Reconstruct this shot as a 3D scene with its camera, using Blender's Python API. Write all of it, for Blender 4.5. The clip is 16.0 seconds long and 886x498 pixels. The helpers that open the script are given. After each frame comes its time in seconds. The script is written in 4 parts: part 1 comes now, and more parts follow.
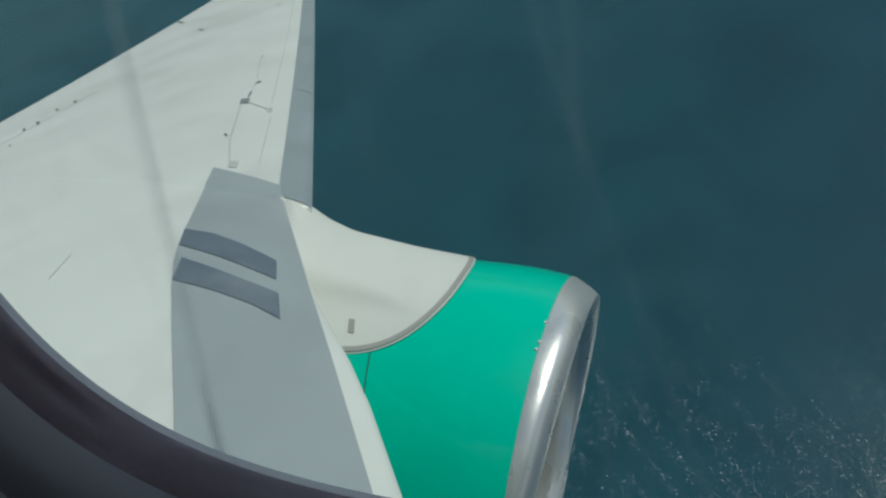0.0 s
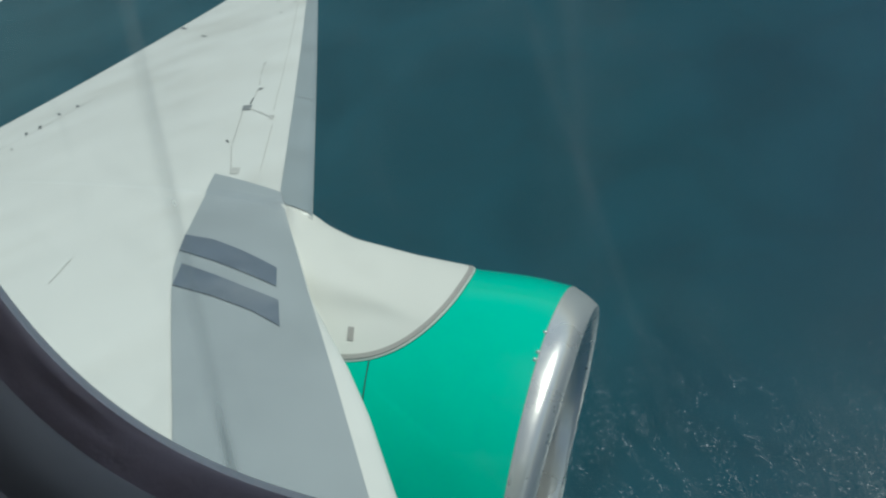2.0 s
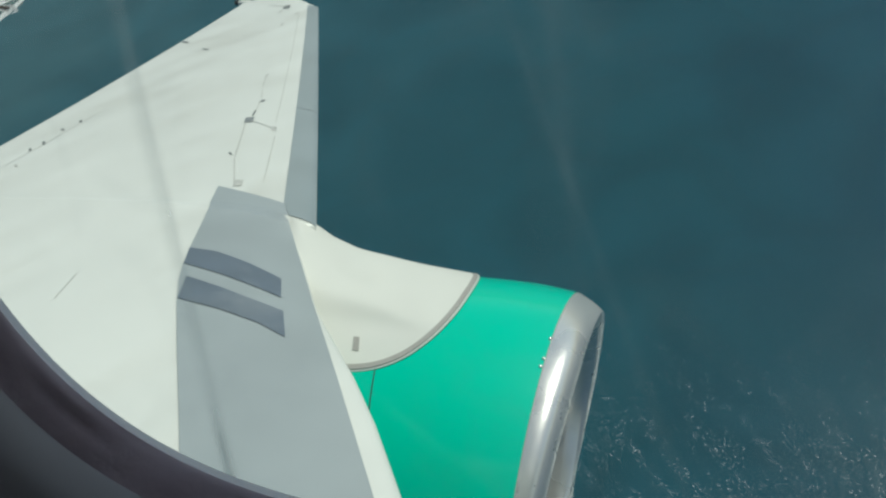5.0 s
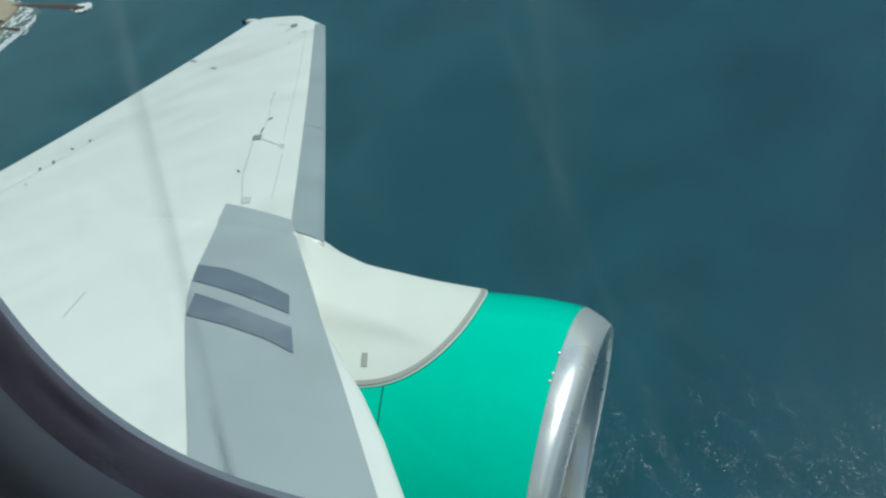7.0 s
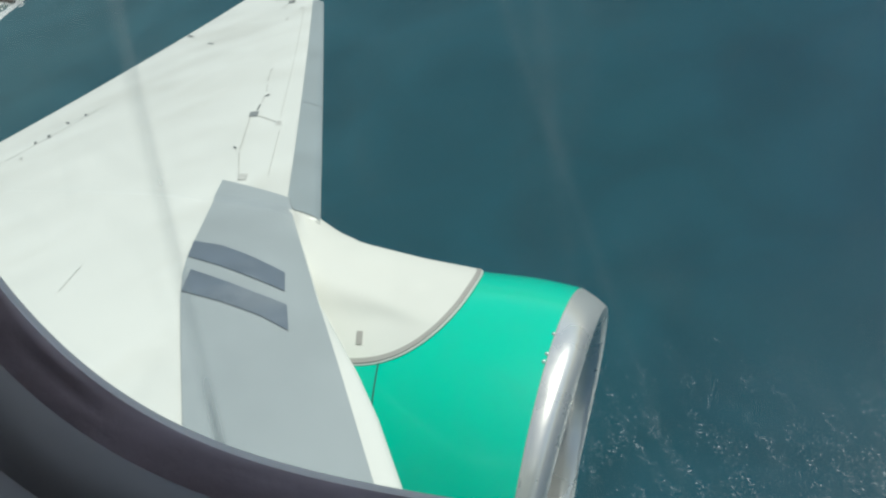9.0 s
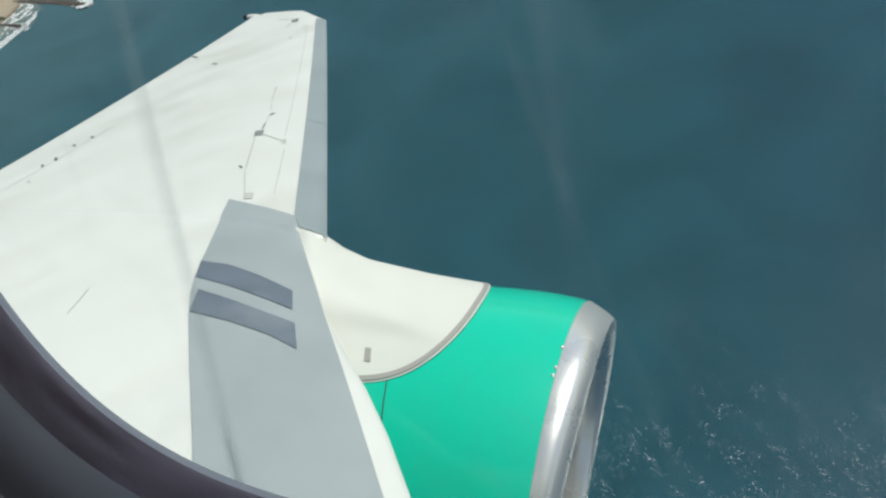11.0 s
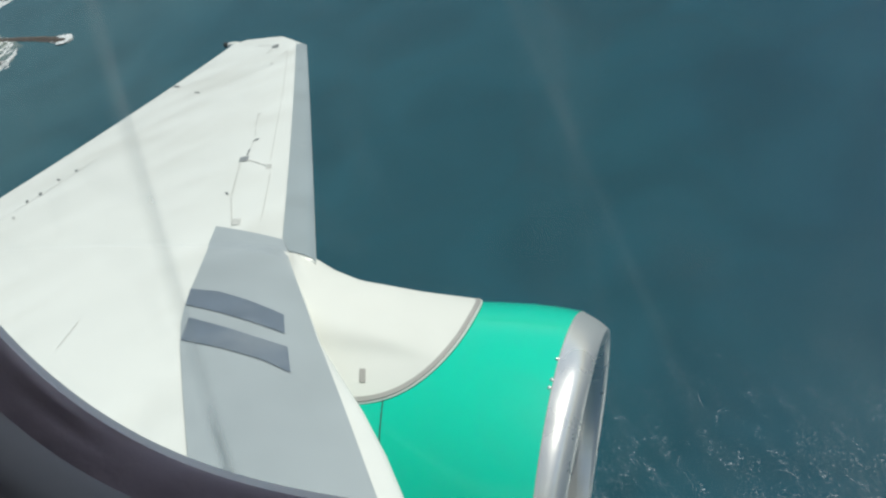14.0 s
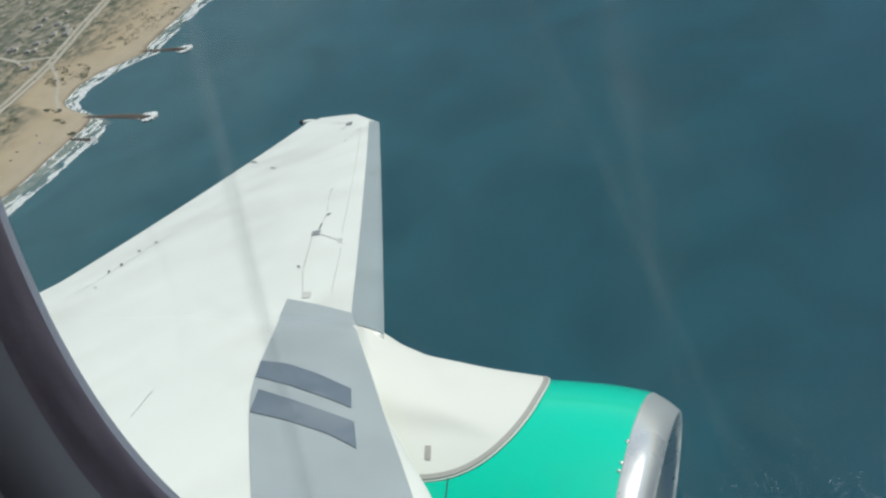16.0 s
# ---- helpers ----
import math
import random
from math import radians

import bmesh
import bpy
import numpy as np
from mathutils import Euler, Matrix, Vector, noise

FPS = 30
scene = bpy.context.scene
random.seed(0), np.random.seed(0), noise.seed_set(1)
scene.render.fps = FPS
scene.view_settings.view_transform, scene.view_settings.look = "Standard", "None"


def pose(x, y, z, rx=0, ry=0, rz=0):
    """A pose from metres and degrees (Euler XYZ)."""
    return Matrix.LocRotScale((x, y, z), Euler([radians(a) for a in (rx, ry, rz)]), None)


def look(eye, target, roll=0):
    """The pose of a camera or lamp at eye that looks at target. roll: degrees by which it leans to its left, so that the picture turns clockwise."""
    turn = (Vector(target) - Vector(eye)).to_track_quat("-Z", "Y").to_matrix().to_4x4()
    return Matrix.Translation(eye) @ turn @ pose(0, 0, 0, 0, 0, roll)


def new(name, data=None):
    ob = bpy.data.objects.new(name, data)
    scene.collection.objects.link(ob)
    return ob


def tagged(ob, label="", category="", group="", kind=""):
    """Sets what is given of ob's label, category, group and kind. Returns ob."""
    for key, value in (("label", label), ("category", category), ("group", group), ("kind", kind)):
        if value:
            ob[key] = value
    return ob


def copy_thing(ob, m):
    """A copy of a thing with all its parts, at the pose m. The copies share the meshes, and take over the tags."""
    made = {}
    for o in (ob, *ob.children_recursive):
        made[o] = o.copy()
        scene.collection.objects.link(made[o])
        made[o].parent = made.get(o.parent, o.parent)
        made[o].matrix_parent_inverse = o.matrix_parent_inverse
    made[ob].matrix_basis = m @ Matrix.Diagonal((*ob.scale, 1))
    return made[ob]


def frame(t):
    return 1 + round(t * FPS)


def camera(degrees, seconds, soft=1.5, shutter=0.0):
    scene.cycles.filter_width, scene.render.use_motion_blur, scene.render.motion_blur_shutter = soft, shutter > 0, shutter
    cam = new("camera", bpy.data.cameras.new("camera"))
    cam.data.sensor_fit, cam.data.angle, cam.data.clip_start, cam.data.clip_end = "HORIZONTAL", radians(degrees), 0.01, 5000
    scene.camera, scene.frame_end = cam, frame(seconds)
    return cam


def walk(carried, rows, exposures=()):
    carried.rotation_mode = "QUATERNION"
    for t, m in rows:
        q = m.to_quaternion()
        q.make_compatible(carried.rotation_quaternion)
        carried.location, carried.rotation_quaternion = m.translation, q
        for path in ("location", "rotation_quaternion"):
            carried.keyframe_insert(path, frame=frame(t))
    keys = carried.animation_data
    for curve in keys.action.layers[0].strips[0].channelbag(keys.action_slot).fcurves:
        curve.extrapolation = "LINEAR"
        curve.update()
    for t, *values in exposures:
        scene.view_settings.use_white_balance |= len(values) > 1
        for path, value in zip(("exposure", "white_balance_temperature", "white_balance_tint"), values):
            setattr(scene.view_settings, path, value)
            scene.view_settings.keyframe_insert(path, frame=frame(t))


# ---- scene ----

# The aircraft flies 450 m over the sea, banked to its left by 32 degrees.
# Its own axes: x ahead, y out along the left wing, z up.
BANK = pose(0, 0, 450, -32, 0, 0)
cam = camera(54.5, 16.0, soft=2.4)
PATH = [  # seconds, x, y, z, yaw, pitch, roll, in the aircraft's own axes
    (0.0, 1.8870, 1.5850, 1.5410, 20.21, -16.04, 2.27),
    (0.5, 1.8880, 1.5800, 1.5465, 20.03, -16.18, 2.35),
    (1.0, 1.8890, 1.5790, 1.5470, 20.40, -16.10, 1.65),
    (1.5, 1.8870, 1.5810, 1.5430, 20.68, -15.55, 1.37),
    (2.0, 1.8870, 1.5810, 1.5455, 20.37, -15.49, 1.65),
    (2.5, 1.8890, 1.5820, 1.5400, 19.82, -15.71, 2.39),
    (3.0, 1.8920, 1.5810, 1.5410, 20.22, -15.75, 1.93),
    (3.5, 1.8910, 1.5800, 1.5460, 20.50, -15.64, 2.10),
    (4.0, 1.8900, 1.5810, 1.5460, 20.53, -15.61, 2.28),
    (6.5, 1.8910, 1.5770, 1.5445, 20.59, -13.71, 3.19),
    (7.0, 1.8930, 1.5780, 1.5430, 20.81, -13.84, 3.22),
    (7.5, 1.8930, 1.5770, 1.5455, 20.96, -14.11, 2.37),
    (8.0, 1.8930, 1.5770, 1.5435, 21.05, -15.30, 1.85),
    (10.5, 1.8930, 1.5800, 1.5405, 20.53, -14.88, 3.80),
    (11.0, 1.8930, 1.5770, 1.5460, 20.89, -14.23, 3.59),
    (11.5, 1.8915, 1.5810, 1.5415, 19.36, -14.54, 4.62),
    (12.0, 1.8940, 1.5780, 1.5470, 17.20, -11.99, 5.38),
    (12.5, 1.9040, 1.5730, 1.5410, 15.56, -14.17, 4.18),
    (13.0, 1.9000, 1.5790, 1.5370, 17.38, -14.27, 4.74),
    (13.5, 1.8960, 1.5830, 1.5330, 17.58, -14.11, 5.40),
    (14.0, 1.8880, 1.5840, 1.5340, 19.61, -13.08, 5.94),
    (14.5, 1.8860, 1.5760, 1.5490, 22.94, -10.60, 5.50),
    (15.0, 1.8840, 1.5740, 1.5480, 23.11, -9.97, 4.75),
    (15.5, 1.8860, 1.5740, 1.5490, 22.91, -10.82, 5.61),
    (16.0, 1.8880, 1.5740, 1.5475, 24.18, -7.69, 5.92),
]

EXPOSURES = [  # seconds, stops, kelvin, tint
    (0.0, -0.9, 6150, -4), (1.0, -0.85, 6150, -4), (2.0, -0.7, 6150, -4), (2.5, -0.48, 6450, -2), (3.0, -0.2, 6600, -2), (3.5, -0.22, 6700, -2), (4.2, -0.38, 6700, -2), (6.3, -0.55, 5900, -9),
    (7.0, -0.46, 5900, -9), (7.5, -0.12, 6500, 0), (8.2, -0.15, 6550, 0), (10.3, -0.42, 6200, -3), (11.0, -0.22, 6500, 2), (13.0, -0.2, 6500, 2), (16.0, -0.25, 6350, 2),
]
walk(cam, [(t, BANK @ pose(x, y, z, 90 + pitch, roll, yaw)) for t, x, y, z, yaw, pitch, roll in PATH], EXPOSURES)

# ---- light ----
SUN = (BANK.to_3x3() @ Vector((0.33, -0.07, 0.94))).normalized()  # high over the wing, a little ahead
world = bpy.data.worlds.new("sky")
scene.world = world
world.use_nodes = True
wt = world.node_tree
sky = wt.nodes.new("ShaderNodeTexSky")
sky.sky_type = "NISHITA"
sky.sun_disc = False
sky.dust_density = 1.6
sky.sun_elevation = math.asin(SUN.z)
sky.sun_rotation = math.atan2(SUN.x, SUN.y)
wt.links.new(sky.outputs[0], wt.nodes["Background"].inputs[0])
wt.nodes["Background"].inputs[1].default_value = 0.115
sun_data = bpy.data.lights.new("sun", "SUN")
sun_data.energy, sun_data.angle, sun_data.color = 3.7, radians(0.53), (1.0, 0.975, 0.905)
sun = new("sun", sun_data)
sun.matrix_world = look(SUN * 900, (0, 0, 0))


# ---- materials ----
def material(name, color, rough=0.5, metal=0.0, spec=0.5, vary=0.08, scale=3.0, bump=0.0, bump_scale=40.0, dirt=None, dirt_amount=0.0, dirt_scale=1.2, stretch=(1, 1, 1)):
    """A painted or plain surface with two scales of variation, stains and fine relief."""
    m = bpy.data.materials.new(name)
    m.use_nodes = True
    nt = m.node_tree
    n, ln = nt.nodes, nt.links
    b = n["Principled BSDF"]
    b.inputs["Metallic"].default_value = metal
    b.inputs["Specular IOR Level"].default_value = spec
    tc = n.new("ShaderNodeTexCoord")
    mp = n.new("ShaderNodeMapping")
    mp.inputs["Scale"].default_value = stretch
    ln.new(tc.outputs["Object"], mp.inputs["Vector"])
    big = n.new("ShaderNodeTexNoise")
    big.inputs["Scale"].default_value, big.inputs["Detail"].default_value = scale, 6
    ln.new(mp.outputs[0], big.inputs["Vector"])
    ramp = n.new("ShaderNodeMapRange")
    ramp.inputs["From Min"].default_value, ramp.inputs["From Max"].default_value = 0.3, 0.7
    ramp.inputs["To Min"].default_value, ramp.inputs["To Max"].default_value = 1 - vary, 1 + vary
    ln.new(big.outputs[0], ramp.inputs[0])
    mul = n.new("ShaderNodeVectorMath")
    mul.operation = "SCALE"
    mul.inputs[0].default_value = color
    ln.new(ramp.outputs[0], mul.inputs["Scale"])
    out = mul.outputs[0]
    if dirt:
        sm = n.new("ShaderNodeTexNoise")
        sm.inputs["Scale"].default_value, sm.inputs["Detail"].default_value, sm.inputs["Roughness"].default_value = dirt_scale, 9, 0.65
        ln.new(mp.outputs[0], sm.inputs["Vector"])
        r2 = n.new("ShaderNodeMapRange")
        r2.inputs["From Min"].default_value, r2.inputs["From Max"].default_value = 0.5, 0.72
        r2.inputs["To Max"].default_value = dirt_amount
        ln.new(sm.outputs[0], r2.inputs[0])
        mix = n.new("ShaderNodeMix")
        mix.data_type = "RGBA"
        mix.inputs[7].default_value = (*dirt, 1)
        ln.new(r2.outputs[0], mix.inputs[0])
        ln.new(out, mix.inputs[6])
        out = mix.outputs[2]
    ln.new(out, b.inputs["Base Color"])
    rr = n.new("ShaderNodeMapRange")
    rr.inputs["From Min"].default_value, rr.inputs["From Max"].default_value = 0.3, 0.7
    rr.inputs["To Min"].default_value, rr.inputs["To Max"].default_value = rough * 0.85, min(1, rough * 1.15)
    ln.new(big.outputs[0], rr.inputs[0])
    ln.new(rr.outputs[0], b.inputs["Roughness"])
    if bump:
        fine = n.new("ShaderNodeTexNoise")
        fine.inputs["Scale"].default_value, fine.inputs["Detail"].default_value = bump_scale, 4
        ln.new(mp.outputs[0], fine.inputs["Vector"])
        bp = n.new("ShaderNodeBump")
        bp.inputs["Strength"].default_value, bp.inputs["Distance"].default_value = bump, 0.01
        ln.new(fine.outputs[0], bp.inputs["Height"])
        ln.new(bp.outputs[0], b.inputs["Normal"])
    return m


WHITE = material("white_wing_paint", (0.69, 0.70, 0.665), 0.42, vary=0.03, scale=1.5, dirt=(0.42, 0.40, 0.34), dirt_amount=0.28, dirt_scale=0.8, stretch=(1.6, 0.5, 1))
FAIRING = material("white_fairing_paint", (0.68, 0.68, 0.63), 0.5, spec=0.25, vary=0.02, scale=2.0, dirt=(0.5, 0.49, 0.43), dirt_amount=0.15)
GREY = material("grey_leading_edge_paint", (0.33, 0.365, 0.38), 0.45, vary=0.05, scale=2.5, dirt=(0.26, 0.29, 0.31), dirt_amount=0.4, dirt_scale=1.6)
DARK = material("dark_grey_walkway_coating", (0.115, 0.145, 0.185), 0.7, vary=0.12, scale=6, dirt=(0.24, 0.27, 0.30), dirt_amount=0.6, dirt_scale=2.2, bump=0.3, bump_scale=300)
SLAT = material("grey_slat_metal", (0.36, 0.41, 0.43), 0.38, metal=0.25, vary=0.05, scale=2)
GREEN = material("green_cowl_paint", (0.014, 0.55, 0.375), 0.12, spec=0.4, vary=0.03, scale=1.2, dirt=(0.012, 0.40, 0.25), dirt_amount=0.25)
METAL = material("polished_inlet_metal", (0.82, 0.81, 0.78), 0.29, metal=0.7, vary=0.08, scale=5, dirt=(0.48, 0.48, 0.47), dirt_amount=0.4, dirt_scale=5, bump=0.4, bump_scale=5)
SEAL = material("grey_rubber_seal", (0.36, 0.345, 0.32), 0.7, vary=0.1)
LINE = material("thin_dark_gap", (0.03, 0.035, 0.035), 0.8, vary=0.1)
MARK = material("worn_grey_mark", (0.16, 0.17, 0.17), 0.7, vary=0.25, scale=30)
FAINT = material("faint_grey_wear", (0.50, 0.50, 0.47), 0.6, vary=0.3, scale=25)
PLATE = material("grey_access_plate", (0.20, 0.215, 0.22), 0.6, vary=0.3, scale=12)
PALE = material("pale_worn_edge", (0.62, 0.66, 0.62), 0.4, vary=0.05, dirt=(0.35, 0.36, 0.33), dirt_amount=0.3)
DUCT = material("dark_engine_duct", (0.28, 0.28, 0.28), 0.5, vary=0.2)
TRIM = material("dark_window_reveal", (0.58, 0.48, 0.54), 0.45, vary=0.32, scale=16, bump=0.1, bump_scale=90)
TRIM2 = material("grey_window_trim", (0.46, 0.45, 0.47), 0.5, vary=0.14, scale=20)
GASKET = material("pale_pane_gasket", (0.90, 0.85, 0.89), 0.5, vary=0.1, scale=30)


def let_light_through(m, color, amount):
    """Thin plastic that glows a little with the daylight behind it."""
    n, ln = m.node_tree.nodes, m.node_tree.links
    tl = n.new("ShaderNodeBsdfTranslucent")
    tl.inputs[0].default_value = (*color, 1)
    mix = n.new("ShaderNodeMixShader")
    mix.inputs[0].default_value = amount
    ln.new(n["Principled BSDF"].outputs[0], mix.inputs[1])
    ln.new(tl.outputs[0], mix.inputs[2])
    ln.new(mix.outputs[0], n["Material Output"].inputs[0])


let_light_through(GASKET, (0.97, 0.92, 0.98), 0.85)
let_light_through(TRIM, (0.66, 0.54, 0.62), 0.13)
let_light_through(TRIM2, (0.58, 0.55, 0.60), 0.09)
CABIN = material("cabin_lining", (0.60, 0.57, 0.56), 0.7, vary=0.06, scale=4)


def glass(name):
    """A clear pane with a faint film of dust and a few wiped streaks."""
    m = bpy.data.materials.new(name)
    m.use_nodes = True
    nt = m.node_tree
    n, ln = nt.nodes, nt.links
    n.remove(n["Principled BSDF"])
    tr = n.new("ShaderNodeBsdfTransparent")
    gl = n.new("ShaderNodeBsdfGlossy")
    gl.inputs["Roughness"].default_value = 0.02
    fr = n.new("ShaderNodeFresnel")
    fr.inputs[0].default_value = 1.15
    mix = n.new("ShaderNodeMixShader")
    ln.new(fr.outputs[0], mix.inputs[0])
    ln.new(tr.outputs[0], mix.inputs[1])
    ln.new(gl.outputs[0], mix.inputs[2])
    tc = n.new("ShaderNodeTexCoord")
    mp = n.new("ShaderNodeMapping")
    mp.inputs["Scale"].default_value = (60, 60, 5)
    mp.inputs["Rotation"].default_value = (0, 0.16, 0)
    ln.new(tc.outputs["Object"], mp.inputs["Vector"])
    ns = n.new("ShaderNodeTexNoise")
    ns.inputs["Scale"].default_value, ns.inputs["Detail"].default_value = 1.0, 3
    ln.new(mp.outputs[0], ns.inputs["Vector"])
    mr = n.new("ShaderNodeMapRange")
    mr.inputs["From Min"].default_value, mr.inputs["From Max"].default_value = 0.55, 0.8
    mr.inputs["To Min"].default_value, mr.inputs["To Max"].default_value = 0.036, 0.08
    ln.new(ns.outputs[0], mr.inputs[0])
    sp = n.new("ShaderNodeSeparateXYZ")
    ln.new(tc.outputs["Object"], sp.inputs[0])

    def math_node(op, a, b=None):
        k = n.new("ShaderNodeMath")
        k.operation = op
        for i, q in enumerate((a, b)):
            if q is None:
                continue
            if isinstance(q, (int, float)):
                k.inputs[i].default_value = q
            else:
                ln.new(q, k.inputs[i])
        return k.outputs[0]

    smudge = n.new("ShaderNodeTexNoise")
    smudge.inputs["Scale"].default_value, smudge.inputs["Detail"].default_value, smudge.inputs["Distortion"].default_value = 34.0, 6, 1.6
    ln.new(tc.outputs["Object"], smudge.inputs["Vector"])
    sr = n.new("ShaderNodeMapRange")
    sr.inputs["From Min"].default_value, sr.inputs["From Max"].default_value = 0.52, 0.78
    sr.inputs["To Max"].default_value = 0.07
    ln.new(smudge.outputs[0], sr.inputs[0])
    total = math_node("ADD", mr.outputs[0], sr.outputs[0])
    for x0, z0, lean, width, amount in ((1.7862, 1.540, 0.135, 0.0018, 0.20), (1.7895, 1.523, 0.128, 0.0007, 0.06), (1.8610, 1.540, 0.10, 0.0013, 0.035), (1.8672, 1.510, 0.37, 0.0010, 0.05), (1.7956, 1.468, 0.137, 0.0011, 0.5)):
        drop = math_node("MULTIPLY", math_node("SUBTRACT", z0, sp.outputs["Z"]), lean)
        off = math_node("DIVIDE", math_node("SUBTRACT", math_node("SUBTRACT", sp.outputs["X"], x0), drop), width)
        bell = math_node("POWER", 2.718, math_node("MULTIPLY", math_node("MULTIPLY", off, off), -1.0))
        worn = math_node("MULTIPLY", bell, math_node("MULTIPLY", ns.outputs[0], amount * 1.9))
        if z0 < 1.5:  # the lowest streak starts only near the pane's lower edge
            k = n.new("ShaderNodeMapRange")
            k.inputs["From Min"].default_value, k.inputs["From Max"].default_value = 1.478, 1.470
            ln.new(sp.outputs["Z"], k.inputs[0])
            worn = math_node("MULTIPLY", worn, k.outputs[0])
        total = math_node("ADD", total, worn)
    df = n.new("ShaderNodeBsdfTranslucent")
    df.inputs[0].default_value = (0.86, 0.87, 0.85, 1)
    mix2 = n.new("ShaderNodeMixShader")
    ln.new(total, mix2.inputs[0])
    ln.new(mix.outputs[0], mix2.inputs[1])
    ln.new(df.outputs[0], mix2.inputs[2])
    ln.new(mix2.outputs[0], n["Material Output"].inputs[0])
    return m


PANE = glass("window_pane_glass")


def sea_material():
    """Deep blue-green water, greener towards the shore: its body scatters evenly, its rippled surface mirrors sky and sun."""
    m = bpy.data.materials.new("sea_water")
    m.use_nodes = True
    nt = m.node_tree
    n, ln = nt.nodes, nt.links
    n.remove(n["Principled BSDF"])
    tc = n.new("ShaderNodeTexCoord")
    sep = n.new("ShaderNodeSeparateXYZ")
    ln.new(tc.outputs["Object"], sep.inputs[0])
    wob = n.new("ShaderNodeTexNoise")
    wob.inputs["Scale"].default_value, wob.inputs["Detail"].default_value = 0.006, 5
    ln.new(tc.outputs["Object"], wob.inputs["Vector"])
    ma = n.new("ShaderNodeMath")
    ma.operation = "MULTIPLY_ADD"
    ma.inputs[1].default_value = 320
    ln.new(wob.outputs[0], ma.inputs[0])
    ln.new(sep.outputs["X"], ma.inputs[2])
    mr = n.new("ShaderNodeMapRange")
    mr.inputs["From Min"].default_value, mr.inputs["From Max"].default_value = -640, 900
    ln.new(ma.outputs[0], mr.inputs[0])
    cr = n.new("ShaderNodeValToRGB")
    e = cr.color_ramp.elements
    e[0].position, e[0].color = 0.0, (0.048, 0.110, 0.122, 1)
    e[1].position, e[1].color = 1.0, (0.011, 0.044, 0.094, 1)
    for pos, col in ((0.12, (0.031, 0.091, 0.109, 1)), (0.45, (0.0155, 0.069, 0.089, 1))):
        k = e.new(pos)
        k.color = col
    ln.new(mr.outputs[0], cr.inputs[0])
    # drifting patches of cloudier and clearer water
    patch = n.new("ShaderNodeTexNoise")
    patch.inputs["Scale"].default_value, patch.inputs["Detail"].default_value, patch.inputs["Distortion"].default_value = 0.009, 4, 0.8
    ln.new(tc.outputs["Object"], patch.inputs["Vector"])
    pr = n.new("ShaderNodeMapRange")
    pr.inputs["From Min"].default_value, pr.inputs["From Max"].default_value = 0.3, 0.7
    pr.inputs["To Min"].default_value, pr.inputs["To Max"].default_value = 0.84, 1.14
    ln.new(patch.outputs[0], pr.inputs[0])
    sc = n.new("ShaderNodeVectorMath")
    sc.operation = "SCALE"
    ln.new(cr.outputs[0], sc.inputs[0])
    ln.new(pr.outputs[0], sc.inputs["Scale"])
    body = n.new("ShaderNodeBsdfDiffuse")
    ln.new(sc.outputs[0], body.inputs["Color"])
    mp = n.new("ShaderNodeMapping")
    mp.vector_type = "TEXTURE"
    mp.inputs["Rotation"].default_value = (0, 0, 0.75)
    mp.inputs["Scale"].default_value = (1.0, 2.3, 1)
    ln.new(tc.outputs["Object"], mp.inputs["Vector"])
    prev = None
    for scale, strength, dist in ((0.028, 1.0, 0.62), (0.11, 1.0, 0.26), (0.42, 1.0, 0.2)):
        w = n.new("ShaderNodeTexNoise")
        w.inputs["Scale"].default_value, w.inputs["Detail"].default_value, w.inputs["Roughness"].default_value = scale, 3, 0.6
        ln.new(mp.outputs[0], w.inputs["Vector"])
        bp = n.new("ShaderNodeBump")
        bp.inputs["Strength"].default_value, bp.inputs["Distance"].default_value = strength, dist
        ln.new(w.outputs[0], bp.inputs["Height"])
        if prev:
            ln.new(prev.outputs[0], bp.inputs["Normal"])
        prev = bp
    gl = n.new("ShaderNodeBsdfGlossy")
    gl.inputs["Roughness"].default_value = 0.18
    ln.new(prev.outputs[0], gl.inputs["Normal"])
    fr = n.new("ShaderNodeFresnel")
    fr.inputs["IOR"].default_value = 1.333
    mix = n.new("ShaderNodeMixShader")
    ln.new(fr.outputs[0], mix.inputs[0])
    ln.new(body.outputs[0], mix.inputs[1])
    ln.new(gl.outputs[0], mix.inputs[2])
    ln.new(mix.outputs[0], n["Material Output"].inputs[0])
    return m


SEA = sea_material()


